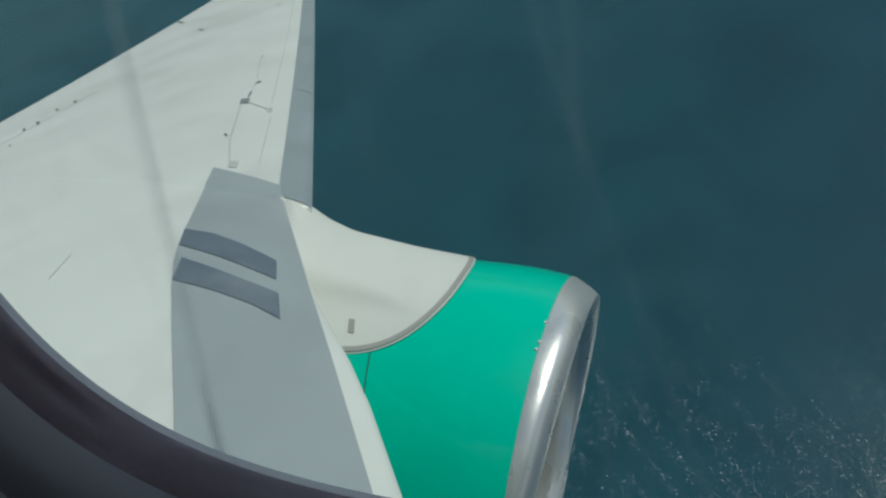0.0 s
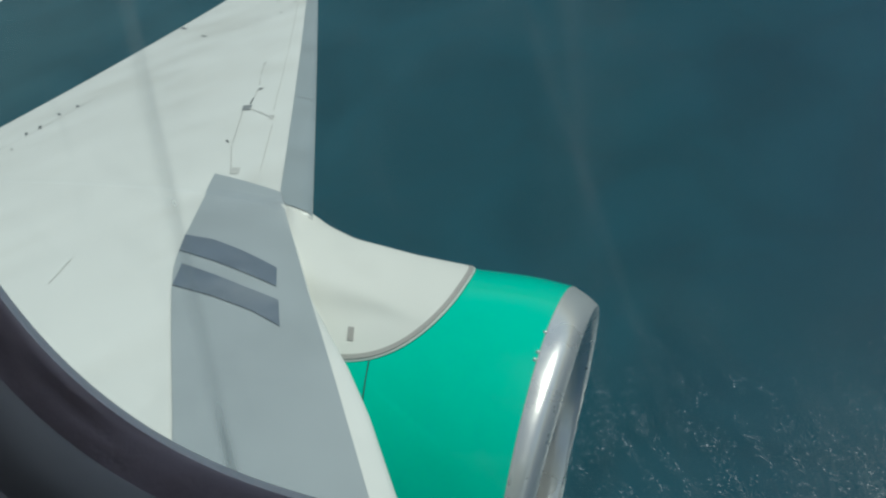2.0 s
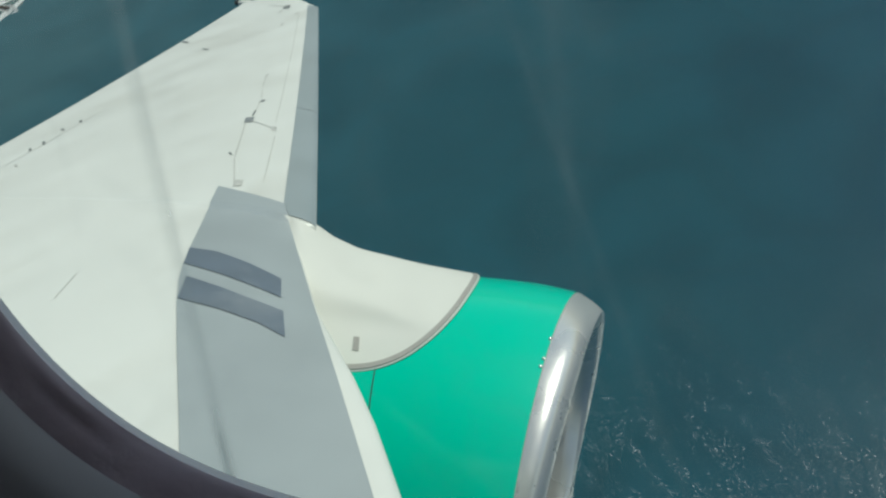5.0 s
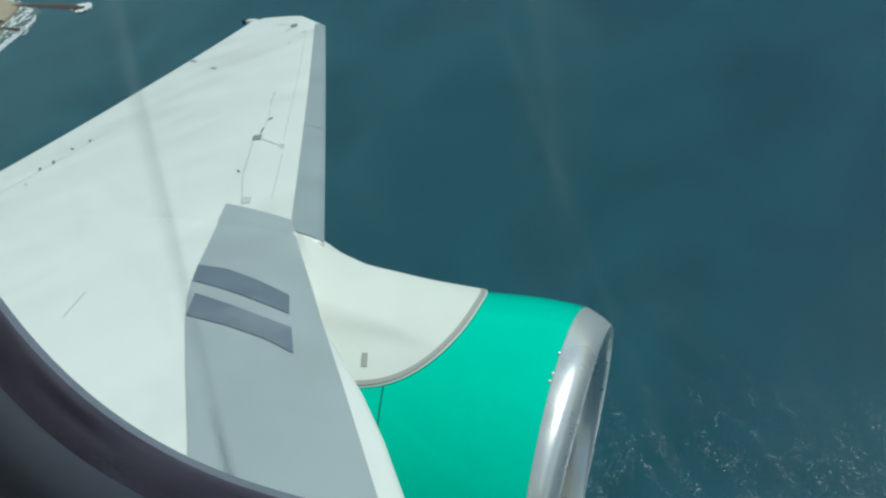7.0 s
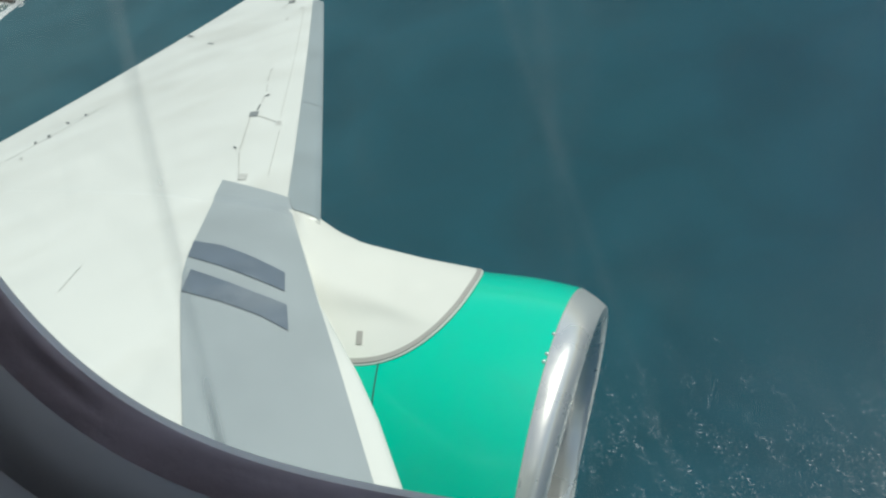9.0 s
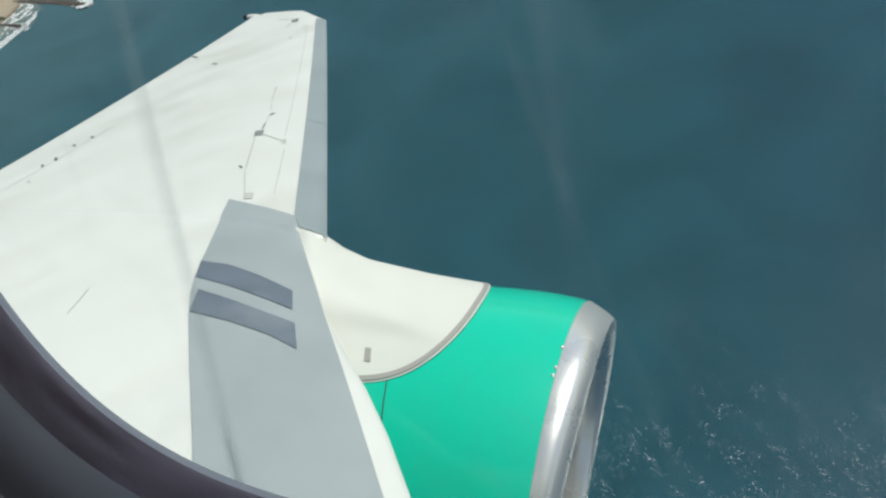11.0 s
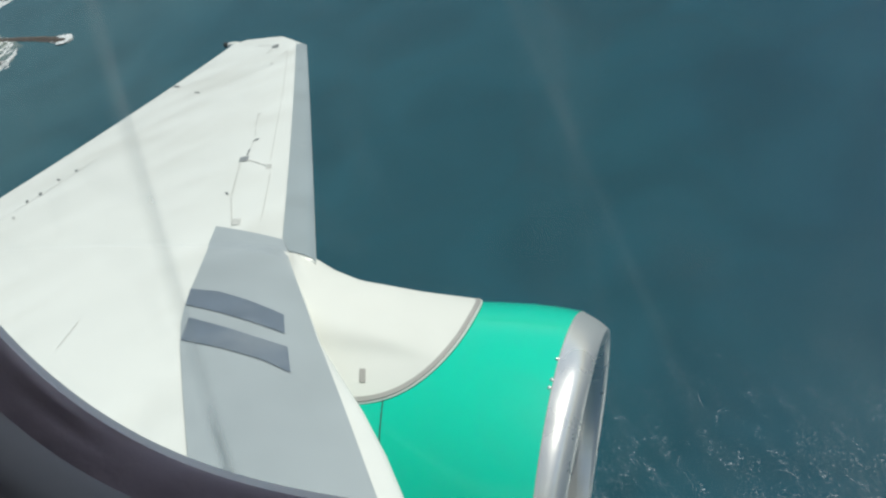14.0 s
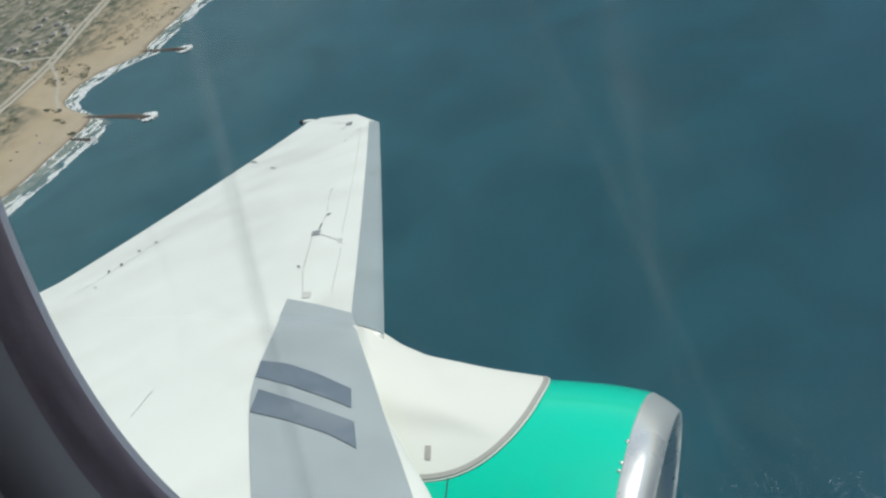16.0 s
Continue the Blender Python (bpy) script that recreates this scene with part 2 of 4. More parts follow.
def land_material():
    """Sand, darker and wet at the water's edge, ochre further up, with scrub and dusty earth inland."""
    m = bpy.data.materials.new("sand_and_dusty_earth")
    m.use_nodes = True
    nt = m.node_tree
    n, ln = nt.nodes, nt.links
    b = n["Principled BSDF"]
    b.inputs["Roughness"].default_value = 0.9
    b.inputs["Specular IOR Level"].default_value = 0.15
    tc = n.new("ShaderNodeTexCoord")
    sep = n.new("ShaderNodeSeparateXYZ")
    ln.new(tc.outputs["Object"], sep.inputs[0])
    nz = n.new("ShaderNodeTexNoise")
    nz.inputs["Scale"].default_value, nz.inputs["Detail"].default_value = 0.02, 8
    ln.new(tc.outputs["Object"], nz.inputs["Vector"])
    hgt = n.new("ShaderNodeMath")
    hgt.operation = "MULTIPLY_ADD"
    hgt.inputs[1].default_value = 1.2
    ln.new(nz.outputs[0], hgt.inputs[0])
    ln.new(sep.outputs["Z"], hgt.inputs[2])
    cr = n.new("ShaderNodeValToRGB")
    mr = n.new("ShaderNodeMapRange")
    mr.inputs["From Min"].default_value, mr.inputs["From Max"].default_value = 0.2, 9
    ln.new(hgt.outputs[0], mr.inputs[0])
    e = cr.color_ramp.elements
    e[0].position, e[0].color = 0.0, (0.14, 0.11, 0.085, 1)
    e[1].position, e[1].color = 1.0, (0.30, 0.265, 0.205, 1)
    for pos, col in ((0.08, (0.22, 0.17, 0.12, 1)), (0.15, (0.40, 0.335, 0.245, 1)), (0.4, (0.41, 0.33, 0.225, 1)), (0.62, (0.37, 0.295, 0.20, 1))):
        k = e.new(pos)
        k.color = col
    ln.new(mr.outputs[0], cr.inputs[0])
    n2 = n.new("ShaderNodeTexNoise")
    n2.inputs["Scale"].default_value, n2.inputs["Detail"].default_value, n2.inputs["Roughness"].default_value = 0.05, 10, 0.7
    ln.new(tc.outputs["Object"], n2.inputs["Vector"])
    m2 = n.new("ShaderNodeMapRange")
    m2.inputs["From Min"].default_value, m2.inputs["From Max"].default_value = 0.43, 0.56
    ln.new(n2.outputs[0], m2.inputs[0])
    inland = n.new("ShaderNodeMapRange")
    inland.inputs["From Min"].default_value, inland.inputs["From Max"].default_value = 4.3, 6.0
    ln.new(sep.outputs["Z"], inland.inputs[0])
    mm = n.new("ShaderNodeMath")
    mm.operation = "MULTIPLY"
    ln.new(m2.outputs[0], mm.inputs[0])
    ln.new(inland.outputs[0], mm.inputs[1])
    mix = n.new("ShaderNodeMix")
    mix.data_type = "RGBA"
    mix.inputs[7].default_value = (0.095, 0.105, 0.075, 1)
    ln.new(mm.outputs[0], mix.inputs[0])
    ln.new(cr.outputs[0], mix.inputs[6])
    n3 = n.new("ShaderNodeTexNoise")
    n3.inputs["Scale"].default_value, n3.inputs["Detail"].default_value, n3.inputs["Roughness"].default_value = 0.03, 10, 0.7
    ln.new(tc.outputs["Object"], n3.inputs["Vector"])
    m3 = n.new("ShaderNodeMapRange")
    m3.inputs["To Min"].default_value, m3.inputs["To Max"].default_value = 0.72, 1.22
    ln.new(n3.outputs[0], m3.inputs[0])
    sc = n.new("ShaderNodeVectorMath")
    sc.operation = "SCALE"
    ln.new(mix.outputs[2], sc.inputs[0])
    ln.new(m3.outputs[0], sc.inputs["Scale"])
    ln.new(sc.outputs[0], b.inputs["Base Color"])
    return m


LAND = land_material()
def thin_material(name, color, low, high, scale):
    """Foam, clouded water or painted glints that the sea shows through in ragged gaps."""
    m = material(name, color, 0.8, vary=0.1, scale=0.2)
    nt = m.node_tree
    n, ln = nt.nodes, nt.links
    tc = n.new("ShaderNodeTexCoord")
    ns = n.new("ShaderNodeTexNoise")
    ns.inputs["Scale"].default_value, ns.inputs["Detail"].default_value, ns.inputs["Roughness"].default_value = scale, 7, 0.65
    ln.new(tc.outputs["Object"], ns.inputs["Vector"])
    mr = n.new("ShaderNodeMapRange")
    mr.inputs["From Min"].default_value, mr.inputs["From Max"].default_value = 0.32, 0.62
    mr.inputs["To Min"].default_value, mr.inputs["To Max"].default_value = low, high
    ln.new(ns.outputs[0], mr.inputs[0])
    ln.new(mr.outputs[0], n["Principled BSDF"].inputs["Alpha"])
    return m


FOAM = thin_material("white_sea_foam", (0.84, 0.85, 0.83), 0.6, 1.0, 0.16)
# pale colour that stands for sun glints on the open water
GLINTS = thin_material("painted_sun_glints", (0.68, 0.72, 0.72), 0.3, 0.92, 0.05)
WASH = thin_material("clouded_shallow_water", (0.42, 0.45, 0.38), 0.05, 0.36, 0.06)
ROCK = material("dark_wet_rock", (0.13, 0.105, 0.085), 0.8, vary=0.35, scale=0.4, bump=0.5, bump_scale=2)
ROADM = material("dusty_road", (0.40, 0.36, 0.29), 0.9, vary=0.1, scale=0.1)
SCRUB = material("dry_scrub", (0.075, 0.085, 0.05), 0.9, vary=0.4, scale=0.3)
WALLM = material("pale_rendered_wall", (0.55, 0.51, 0.44), 0.85, vary=0.12, scale=0.2)
ROOFM = material("grey_flat_roof", (0.36, 0.33, 0.30), 0.85, vary=0.3, scale=0.05)
CARM = material("vehicle_paint", (0.25, 0.25, 0.26), 0.35, vary=0.3, scale=0.05)


# ---- mesh helpers ----
def thing(name, label, category, kind="", m=None, group=""):
    ob = new(name)
    if m is not None:
        ob.matrix_world = m
    return tagged(ob, label, category, group, kind)


def mesh_of(name, verts, faces, mat, smooth=True):
    me = bpy.data.meshes.new(name)
    me.from_pydata([tuple(v) for v in verts], [], faces)
    me.materials.append(mat)
    if smooth:
        me.polygons.foreach_set("use_smooth", [True] * len(me.polygons))
    me.update()
    return me


def part(name, me, parent, label=""):
    ob = new(name, me)
    ob.parent = parent
    return tagged(ob, label)


def grid_faces(rows, cols, closed=False):
    f = []
    for i in range(rows - 1):
        for j in range(cols if closed else cols - 1):
            k = (j + 1) % cols
            f.append((i * cols + j, i * cols + k, (i + 1) * cols + k, (i + 1) * cols + j))
    return f


def flip(faces):
    return [tuple(reversed(f)) for f in faces]


def box(x0, x1, y0, y1, z0, z1):
    v = [(x, y, z) for z in (z0, z1) for y in (y0, y1) for x in (x0, x1)]
    return v, [(0, 2, 3, 1), (4, 5, 7, 6), (0, 1, 5, 4), (2, 6, 7, 3), (0, 4, 6, 2), (1, 3, 7, 5)]


def lerp_table(table, s):
    """Straight steps through a short table of (key, value)."""
    if s <= table[0][0]:
        return table[0][1]
    for (a, va), (b, vb) in zip(table, table[1:]):
        if s <= b:
            return va + (vb - va) * (s - a) / (b - a)
    return table[-1][1]


# ---- the aircraft's wing, in its own axes ----
def wing_z(y):
    """Dihedral and the bend of the loaded wing."""
    return 0.10775 * (y - 1.9) + 0.584 * ((y - 1.9) / 12.4) ** 2


def panel_edge(y):
    """Front edge of the grey panel between the body and the pylon."""
    return -0.111 + 0.70 * (4.97 - y)


def lead(y):
    if y > 13.9:
        return -4.745 - 0.94 * (y - 13.9)
    if y > 5.98:
        return -0.523 * (y - 4.83)
    if y > 4.77:
        k = min(1, max(0, (y - 5.715) / 0.015))
        return (panel_edge(y) + 0.015) * (1 - k) - 0.523 * (y - 4.83) * k
    return panel_edge(y) + 0.015 + 0.096 * min(1.0, (4.77 - y) / 0.65)


def trail(y):
    if y > 14.5:
        return -6.58 + 0.2 * (y - 14.5)
    if y > 6.6:
        return -4.17 - 0.31 * (y - 6.94) - 0.06 * math.sin(math.pi * (y - 6.94) / 7.3)
    return -4.065 + 0.02 * (6.6 - y)


def bulge(u):
    u = min(1, max(0, u))
    return 5 * 2 * (0.2969 * math.sqrt(u) - 0.126 * u - 0.3516 * u * u + 0.2843 * u ** 3 - 0.1036 * u ** 4)


def wing_top(x, y):
    a, b = lead(y), trail(y)
    u = min(1, max(0, (a - x) / (a - b)))
    k = min(1.0, (a - b) / 4.0)
    return wing_z(y) - 0.03 + 0.07 * u * k + 0.13 * k * bulge(u)


def wing_low(x, y):
    a, b = lead(y), trail(y)
    u = min(1, max(0, (a - x) / (a - b)))
    k = min(1.0, (a - b) / 4.0)
    return wing_z(y) - 0.03 + 0.07 * u * k - 0.30 * k * bulge(u)


def drape(name, left, right, mat, parent, label="", lift=0.004, across=10, along=8):
    """A thin skin laid on the wing between two edges given in plan, with a turned-down rim."""
    def fine(edge):
        out = []
        for (a, b) in zip(edge, edge[1:]):
            out += [(a[0] + (b[0] - a[0]) * i / along, a[1] + (b[1] - a[1]) * i / along) for i in range(along)]
        return out + [edge[-1]]
    l, r = fine(left), fine(right)
    v = []
    for p, q in zip(l, r):
        for i in range(across + 1):
            s = i / across
            x, y = p[0] + (q[0] - p[0]) * s, p[1] + (q[1] - p[1]) * s
            v.append((x, y, wing_top(x, y) + lift))
    n, c = len(l), across + 1
    f = grid_faces(n, c)
    a = Vector(v[1]) - Vector(v[0])
    b = Vector(v[c]) - Vector(v[0])
    if a.cross(b).z < 0:
        f = flip(f)
    return part(name, mesh_of(name, v, f, mat), parent, label)


airliner = thing("airliner", "white jet airliner with green engine cowls in a banked turn", "aircraft", m=BANK)

ys = [1.0 + 0.25 * i for i in range(52)] + [4.55 + 0.04 * i for i in range(42)] + [5.715, 5.73, 13.9, 14.0, 14.15, 14.3, 14.45, 14.6, 14.7, 14.8, 14.88, 14.94, 14.98]
ys = sorted(set(round(y, 3) for y in ys if y < 13.9 or y >= 13.9))
us = [0.5 * (1 - math.cos(math.pi * i / 40)) for i in range(41)]
wv = []
for y in ys:
    a, b = lead(y), trail(y)
    pinch = 1.0 if y < 14.7 else math.sqrt(max(0.02, 1 - ((y - 14.7) / 0.285) ** 2))
    ring = [(a - (a - b) * u, 1) for u in reversed(us)] + [(a - (a - b) * u, 0) for u in us[1:-1]]
    for x, top in ring:
        zt, zl = wing_top(x, y), wing_low(x, y)
        mid = (zt * 0.7 + zl * 0.3)
        wv.append((x, y, mid + ((zt if top else zl) - mid) * pinch))
nr = len(us) * 2 - 2
wf = grid_faces(len(ys), nr, closed=True)
wf.append(tuple(range((len(ys) - 1) * nr, len(ys) * nr)))
wing = part("wing", mesh_of("wing", wv, flip(wf), WHITE), airliner, "white painted wing with faint grime")

# grey panel along the inboard leading edge
pl_left = [(-1.316, 6.04), (-1.18, 5.761), (-1.054, 5.51), (-0.834, 5.07), (-0.726, 4.864), (-0.62, 4.684), (-0.472, 4.471), (-0.208, 4.116), (-0.017, 3.863), (0.123, 3.678), (0.75, 2.83), (1.40, 2.0)]
pl_right = [(panel_edge(y), y) for y in (5.888, 5.66, 5.46, 5.04, 4.84, 4.66, 4.45, 4.10, 3.85, 3.66, 2.83, 2.0)]
panel = drape("leading_edge_panel", pl_left, pl_right, GREY, wing, "grey painted leading edge panel", lift=0.010)
for far, near in (([(-0.834, 5.07), (-0.662, 5.065), (-0.457, 5.0), (-0.207, 4.901)], [(-0.724, 4.872), (-0.498, 4.822), (-0.276, 4.759), (-0.094, 4.705)]),
                  ([(-0.614, 4.741), (-0.407, 4.686), (-0.191, 4.622), (-0.008, 4.576)], [(-0.500, 4.515), (-0.267, 4.478), (-0.04, 4.422), (0.13, 4.352)])):
    drape("walkway_stripe", far, near, DARK, wing, "dark grey non-slip stripe", lift=0.014, across=6)

# bare slat along the outboard leading edge, in two lengths with a gap
for y0, y1 in ((5.73, 8.18), (8.19, 13.9)):
    n = 24
    line = [y0 + (y1 - y0) * i / n for i in range(n + 1)]
    w = [min(0.213 - 0.03 * (y - 5.5) / 8.4, max(0.02, lead(y) - panel_edge(y) - 0.004) if y < 5.91 else 1) for y in line]
    drape("slat", [(lead(y) - k, y) for y, k in zip(line, w)], [(lead(y) - 0.002, y) for y in line], SLAT, wing, "grey metal slat", lift=0.006, across=8, along=1)

# small marks, panels and gaps on the upper skin
def dash(x0, y0, x1, y1, width, mat=MARK, name="skin_mark", lift=0.004):
    d = Vector((x1 - x0, y1 - y0)).normalized() * width / 2
    nrm = (-d.y, d.x)
    drape(name, [(x0 + nrm[0], y0 + nrm[1]), (x1 + nrm[0], y1 + nrm[1])], [(x0 - nrm[0], y0 - nrm[1]), (x1 - nrm[0], y1 - nrm[1])], mat, wing, lift=lift, across=1, along=4)


dash(-2.075, 7.60, -2.155, 7.755, 0.072, PLATE, "access_panel")
dash(-1.73, 7.41, -1.79, 7.53, 0.04, FAINT)
dash(-2.08, 7.66, -1.79, 7.49, 0.012, FAINT)
dash(-2.09, 7.58, -1.62, 6.70, 0.011, FAINT)
dash(-1.60, 6.66, -1.24, 6.10, 0.009, FAINT)
dash(-2.16, 7.80, -2.25, 8.00, 0.014, MARK)
dash(-2.27, 8.05, -2.38, 8.28, 0.009, FAINT)
dash(-2.46, 8.44, -2.62, 8.72, 0.008, FAINT)
dash(-2.70, 8.86, -2.93, 9.30, 0.009, FAINT)
dash(-2.37, 8.28, -2.38, 8.36, 0.035, MARK)
dash(-2.93, 9.30, -2.97, 9.40, 0.030, FAINT)
dash(-1.67, 6.73, -1.72, 6.78, 0.016, MARK)
dash(-1.21, 6.09, -1.27, 6.21, 0.055, FAINT)
dash(-1.63, 7.26, -1.10, 6.22, 0.007, FAINT)
dash(-1.85, 7.65, -3.0, 9.9, 0.006, FAINT)
dash(-3.1, 10.1, -4.75, 13.3, 0.007, FAINT)
dash(-5.68, 14.02, -5.25, 13.83, 0.035, FAINT)
dash(-5.15, 13.62, -5.31, 13.94, 0.10, MARK)
dash(-5.08, 13.25, -5.16, 13.52, 0.030, FAINT)
dash(-4.72, 13.12, -4.76, 13.30, 0.030, FAINT)
dash(-4.47, 12.28, -4.52, 12.42, 0.035, FAINT)
dash(-5.66, 11.66, -5.46, 11.50, 0.05, MARK)
dash(-4.84, 10.96, -4.70, 10.86, 0.035, MARK)
dash(-3.97, 7.78, -3.90, 7.71, 0.025, MARK)
dash(-3.95, 7.52, -3.87, 7.46, 0.022, MARK)
dash(-3.78, 7.13, -3.68, 7.03, 0.025, MARK)
dash(-3.74, 6.94, -3.66, 6.86, 0.020, MARK)
dash(-3.45, 6.50, -3.38, 6.44, 0.020, FAINT)
dash(-3.46, 6.20, -4.00, 8.10, 0.006, FAINT)
dash(-1.08, 4.40, -1.19, 4.66, 0.004, FAINT)
dash(-0.262, 4.20, -0.25, 4.19, 0.014, MARK)
dash(-0.10, 3.985, -0.09, 3.975, 0.014, MARK)
# tail lamp at the wing's tip
tv, tf = [], []
for i in range(9):
    s = i / 8
    r = 0.045 * math.sin(math.pi * min(1, 0.15 + s * 0.85)) + 0.006
    for j in range(10):
        an = 2 * math.pi * j / 10
        tv.append((-6.45 - 0.30 * s, 14.74 - 0.10 * s + r * math.cos(an), wing_z(14.7) - 0.02 + r * math.sin(an)))
tf = grid_faces(9, 10, closed=True) + [tuple(range(10)), tuple(reversed(range(80, 90)))]
lamp = part("tip_lamp", mesh_of("tip_lamp", tv, tf, FAIRING), wing, "white tail lamp housing")
lv = [(-6.70 + 0.05 * math.cos(a) * math.cos(b), 14.66 + 0.05 * math.sin(a) * math.cos(b), wing_z(14.7) - 0.01 + 0.05 * math.sin(b)) for b in (-1.2, -0.6, 0, 0.6, 1.2) for a in [2 * math.pi * k / 10 for k in range(10)]]
part("lamp_lens", mesh_of("lamp_lens", lv, grid_faces(5, 10, closed=True) + [tuple(range(40, 50))], LINE), wing, "dark lamp lens")

# ---- engine ----
AY, AZ = 5.49, -0.853
SEG = 128


def face_shift(y, z):
    """The joint behind the inlet lip leans back below and towards the wing tip."""
    return -0.030 * y + 0.094 * (z - 0.5)


def ring_mesh(name, profile, mat, seg=SEG):
    """A body turned round the engine's axis; its front end leans with the joint."""
    v = []
    for x, r in profile:
        lean = min(1, max(0, (x - 0.3) / 0.66)) ** 1.5
        for j in range(seg):
            an = 2 * math.pi * j / seg
            y, z = r * math.sin(an), r * math.cos(an)
            v.append((x + face_shift(y, z) * lean, AY + y, AZ + z))
    return mesh_of(name, v, grid_faces(len(profile), seg, closed=True), mat)


def lip_mesh(name, profile, mat, seg=SEG):
    """The inlet lip, from its joint (0) to its foremost rim (1), then back inside."""
    v = []
    for s, full in profile:
        k = min(1, max(0, s))
        for j in range(seg):
            an = 2 * math.pi * j / seg
            turn = (math.degrees(an) + 180) % 360 - 180
            lean = min(1, max(0, (turn + 24) / 30)) * min(1, max(0, (150 - turn) / 30))
            flat = 1.043 - 0.072 * k - 0.040 * k ** 3  # blunt at the side, tapered over the crown
            r = full + (min(full, flat) - full) * lean * lean * (3 - 2 * lean)
            y, z = r * math.sin(an), r * math.cos(an)
            back = 0.962 + face_shift(y, z)
            front = 0.971 - 0.045 * y + 0.191 * z
            v.append((back + (front - back) * k + min(0, s) * 0.16, AY + y + 0.036 * k ** 3, AZ + z + 0.0136 * k ** 3))
    return mesh_of(name, v, grid_faces(len(profile), seg, closed=True), mat)


COWL = [(-2.0, 0.72), (-1.7, 0.86), (-1.3, 0.98), (-0.9, 1.055), (-0.5, 1.09), (-0.1, 1.10), (0.2, 1.10), (0.44, 1.095), (0.576, 1.09), (0.73, 1.081), (0.82, 1.070), (0.90, 1.057), (0.962, 1.044)]
LIP = [(0.012, 1.043), (0.08, 1.0428), (0.15, 1.0424), (0.30, 1.0405), (0.45, 1.0365), (0.58, 1.029), (0.70, 1.015), (0.81, 0.996), (0.90, 0.974), (0.96, 0.954), (0.99, 0.941), (1.0, 0.932), (0.995, 0.922), (0.97, 0.911), (0.90, 0.899), (0.78, 0.889)]
BARREL = [(0.78, 0.889), (0.60, 0.880), (0.30, 0.871), (0.0, 0.864), (-0.5, 0.857), (-1.3, 0.850), (-2.0, 0.847)]
cowl = part("engine_cowl", ring_mesh("engine_cowl", COWL, GREEN), airliner, "glossy green engine cowl")
part("inlet_lip", lip_mesh("inlet_lip", LIP, METAL), cowl, "polished bare metal inlet lip")
part("inlet_barrel", lip_mesh("inlet_barrel", BARREL, METAL), cowl, "pale grey inlet barrel")
part("inlet_duct", ring_mesh("inlet_duct", [(0.70, 0.845), (0.4, 0.83), (0.1, 0.82), (0.09, 0.30), (0.25, 0.22), (0.42, 0.10), (0.47, 0.005)], DUCT), cowl, "dark grey inlet duct and fan")
part("cowl_gap", lip_mesh("cowl_gap", [(-0.004, 1.0455), (0.022, 1.0435)], SEAL), cowl, "thin gap behind the inlet lip")


def on_cowl(x, an, lift=0.004):
    r = lerp_table(COWL, x) + lift
    y, z = r * math.sin(radians(an)), r * math.cos(radians(an))
    return (x + face_shift(y, z) * min(1, max(0, (x - 0.3) / 0.66)) ** 1.5, AY + y, AZ + z)


def cowl_strip(name, pts, width, mat, label="", lift=0.004):
    """A narrow strip that follows points (x, angle) over the cowl."""
    v = []
    for i, (x, an) in enumerate(pts):
        p, q = pts[max(0, i - 1)], pts[min(len(pts) - 1, i + 1)]
        dx, da = q[0] - p[0], radians(q[1] - p[1]) * 1.1
        k = math.hypot(dx, da) or 1
        ox, oa = -da / k * width / 2, math.degrees(dx / k * width / 2 / 1.1)
        v += [on_cowl(x + ox, an + oa, lift), on_cowl(x - ox, an - oa, lift)]
    return part(name, mesh_of(name, v, grid_faces(len(pts), 2), mat), cowl, label)


cowl_strip("cowl_joint", [(0.275 + 0.0028 * i, -36.2 - i) for i in range(0, 30)], 0.006, LINE)
cowl_strip("cowl_joint", [(0.30 - 0.02 * i, -46.5) for i in range(0, 7)], 0.006, LINE)
for an, x in ((-28.9, 0.953), (-26.4, 0.956), (-19.4, 0.957)):
    bv = []
    c = Vector(on_cowl(x, an, 0.0))
    up = Vector((0, math.sin(radians(an)), math.cos(radians(an))))
    sd = Vector((0, up.z, -up.y))
    for h, r in ((0, 0.009), (0.005, 0.008), (0.008, 0.004)):
        bv += [c + up * h + (Vector((1, 0, 0)) * math.cos(k * 0.785) + sd * math.sin(k * 0.785)) * r for k in range(8)]
    part("cowl_latch", mesh_of("cowl_latch", bv, grid_faces(3, 8, closed=True) + [tuple(range(16, 24))], METAL), cowl, "bright metal latch")

# white fairing between cowl and wing
def edge_at(x, wide):
    """Reach of the fairing in degrees round the cowl, to either side of its middle."""
    return wide * math.sqrt(max(0, 1 - (x / 0.539) ** 3)) if x > 0 else wide - 5 * x


RIDGE = [(-1.2, 1.48), (-0.70, 1.425), (-0.554, 1.352), (-0.432, 1.280), (-0.28, 1.222), (-0.222, 1.208), (-0.083, 1.184), (0.12, 1.148), (0.254, 1.131), (0.40, 1.113), (0.50, 1.105), (0.56, 1.104)]


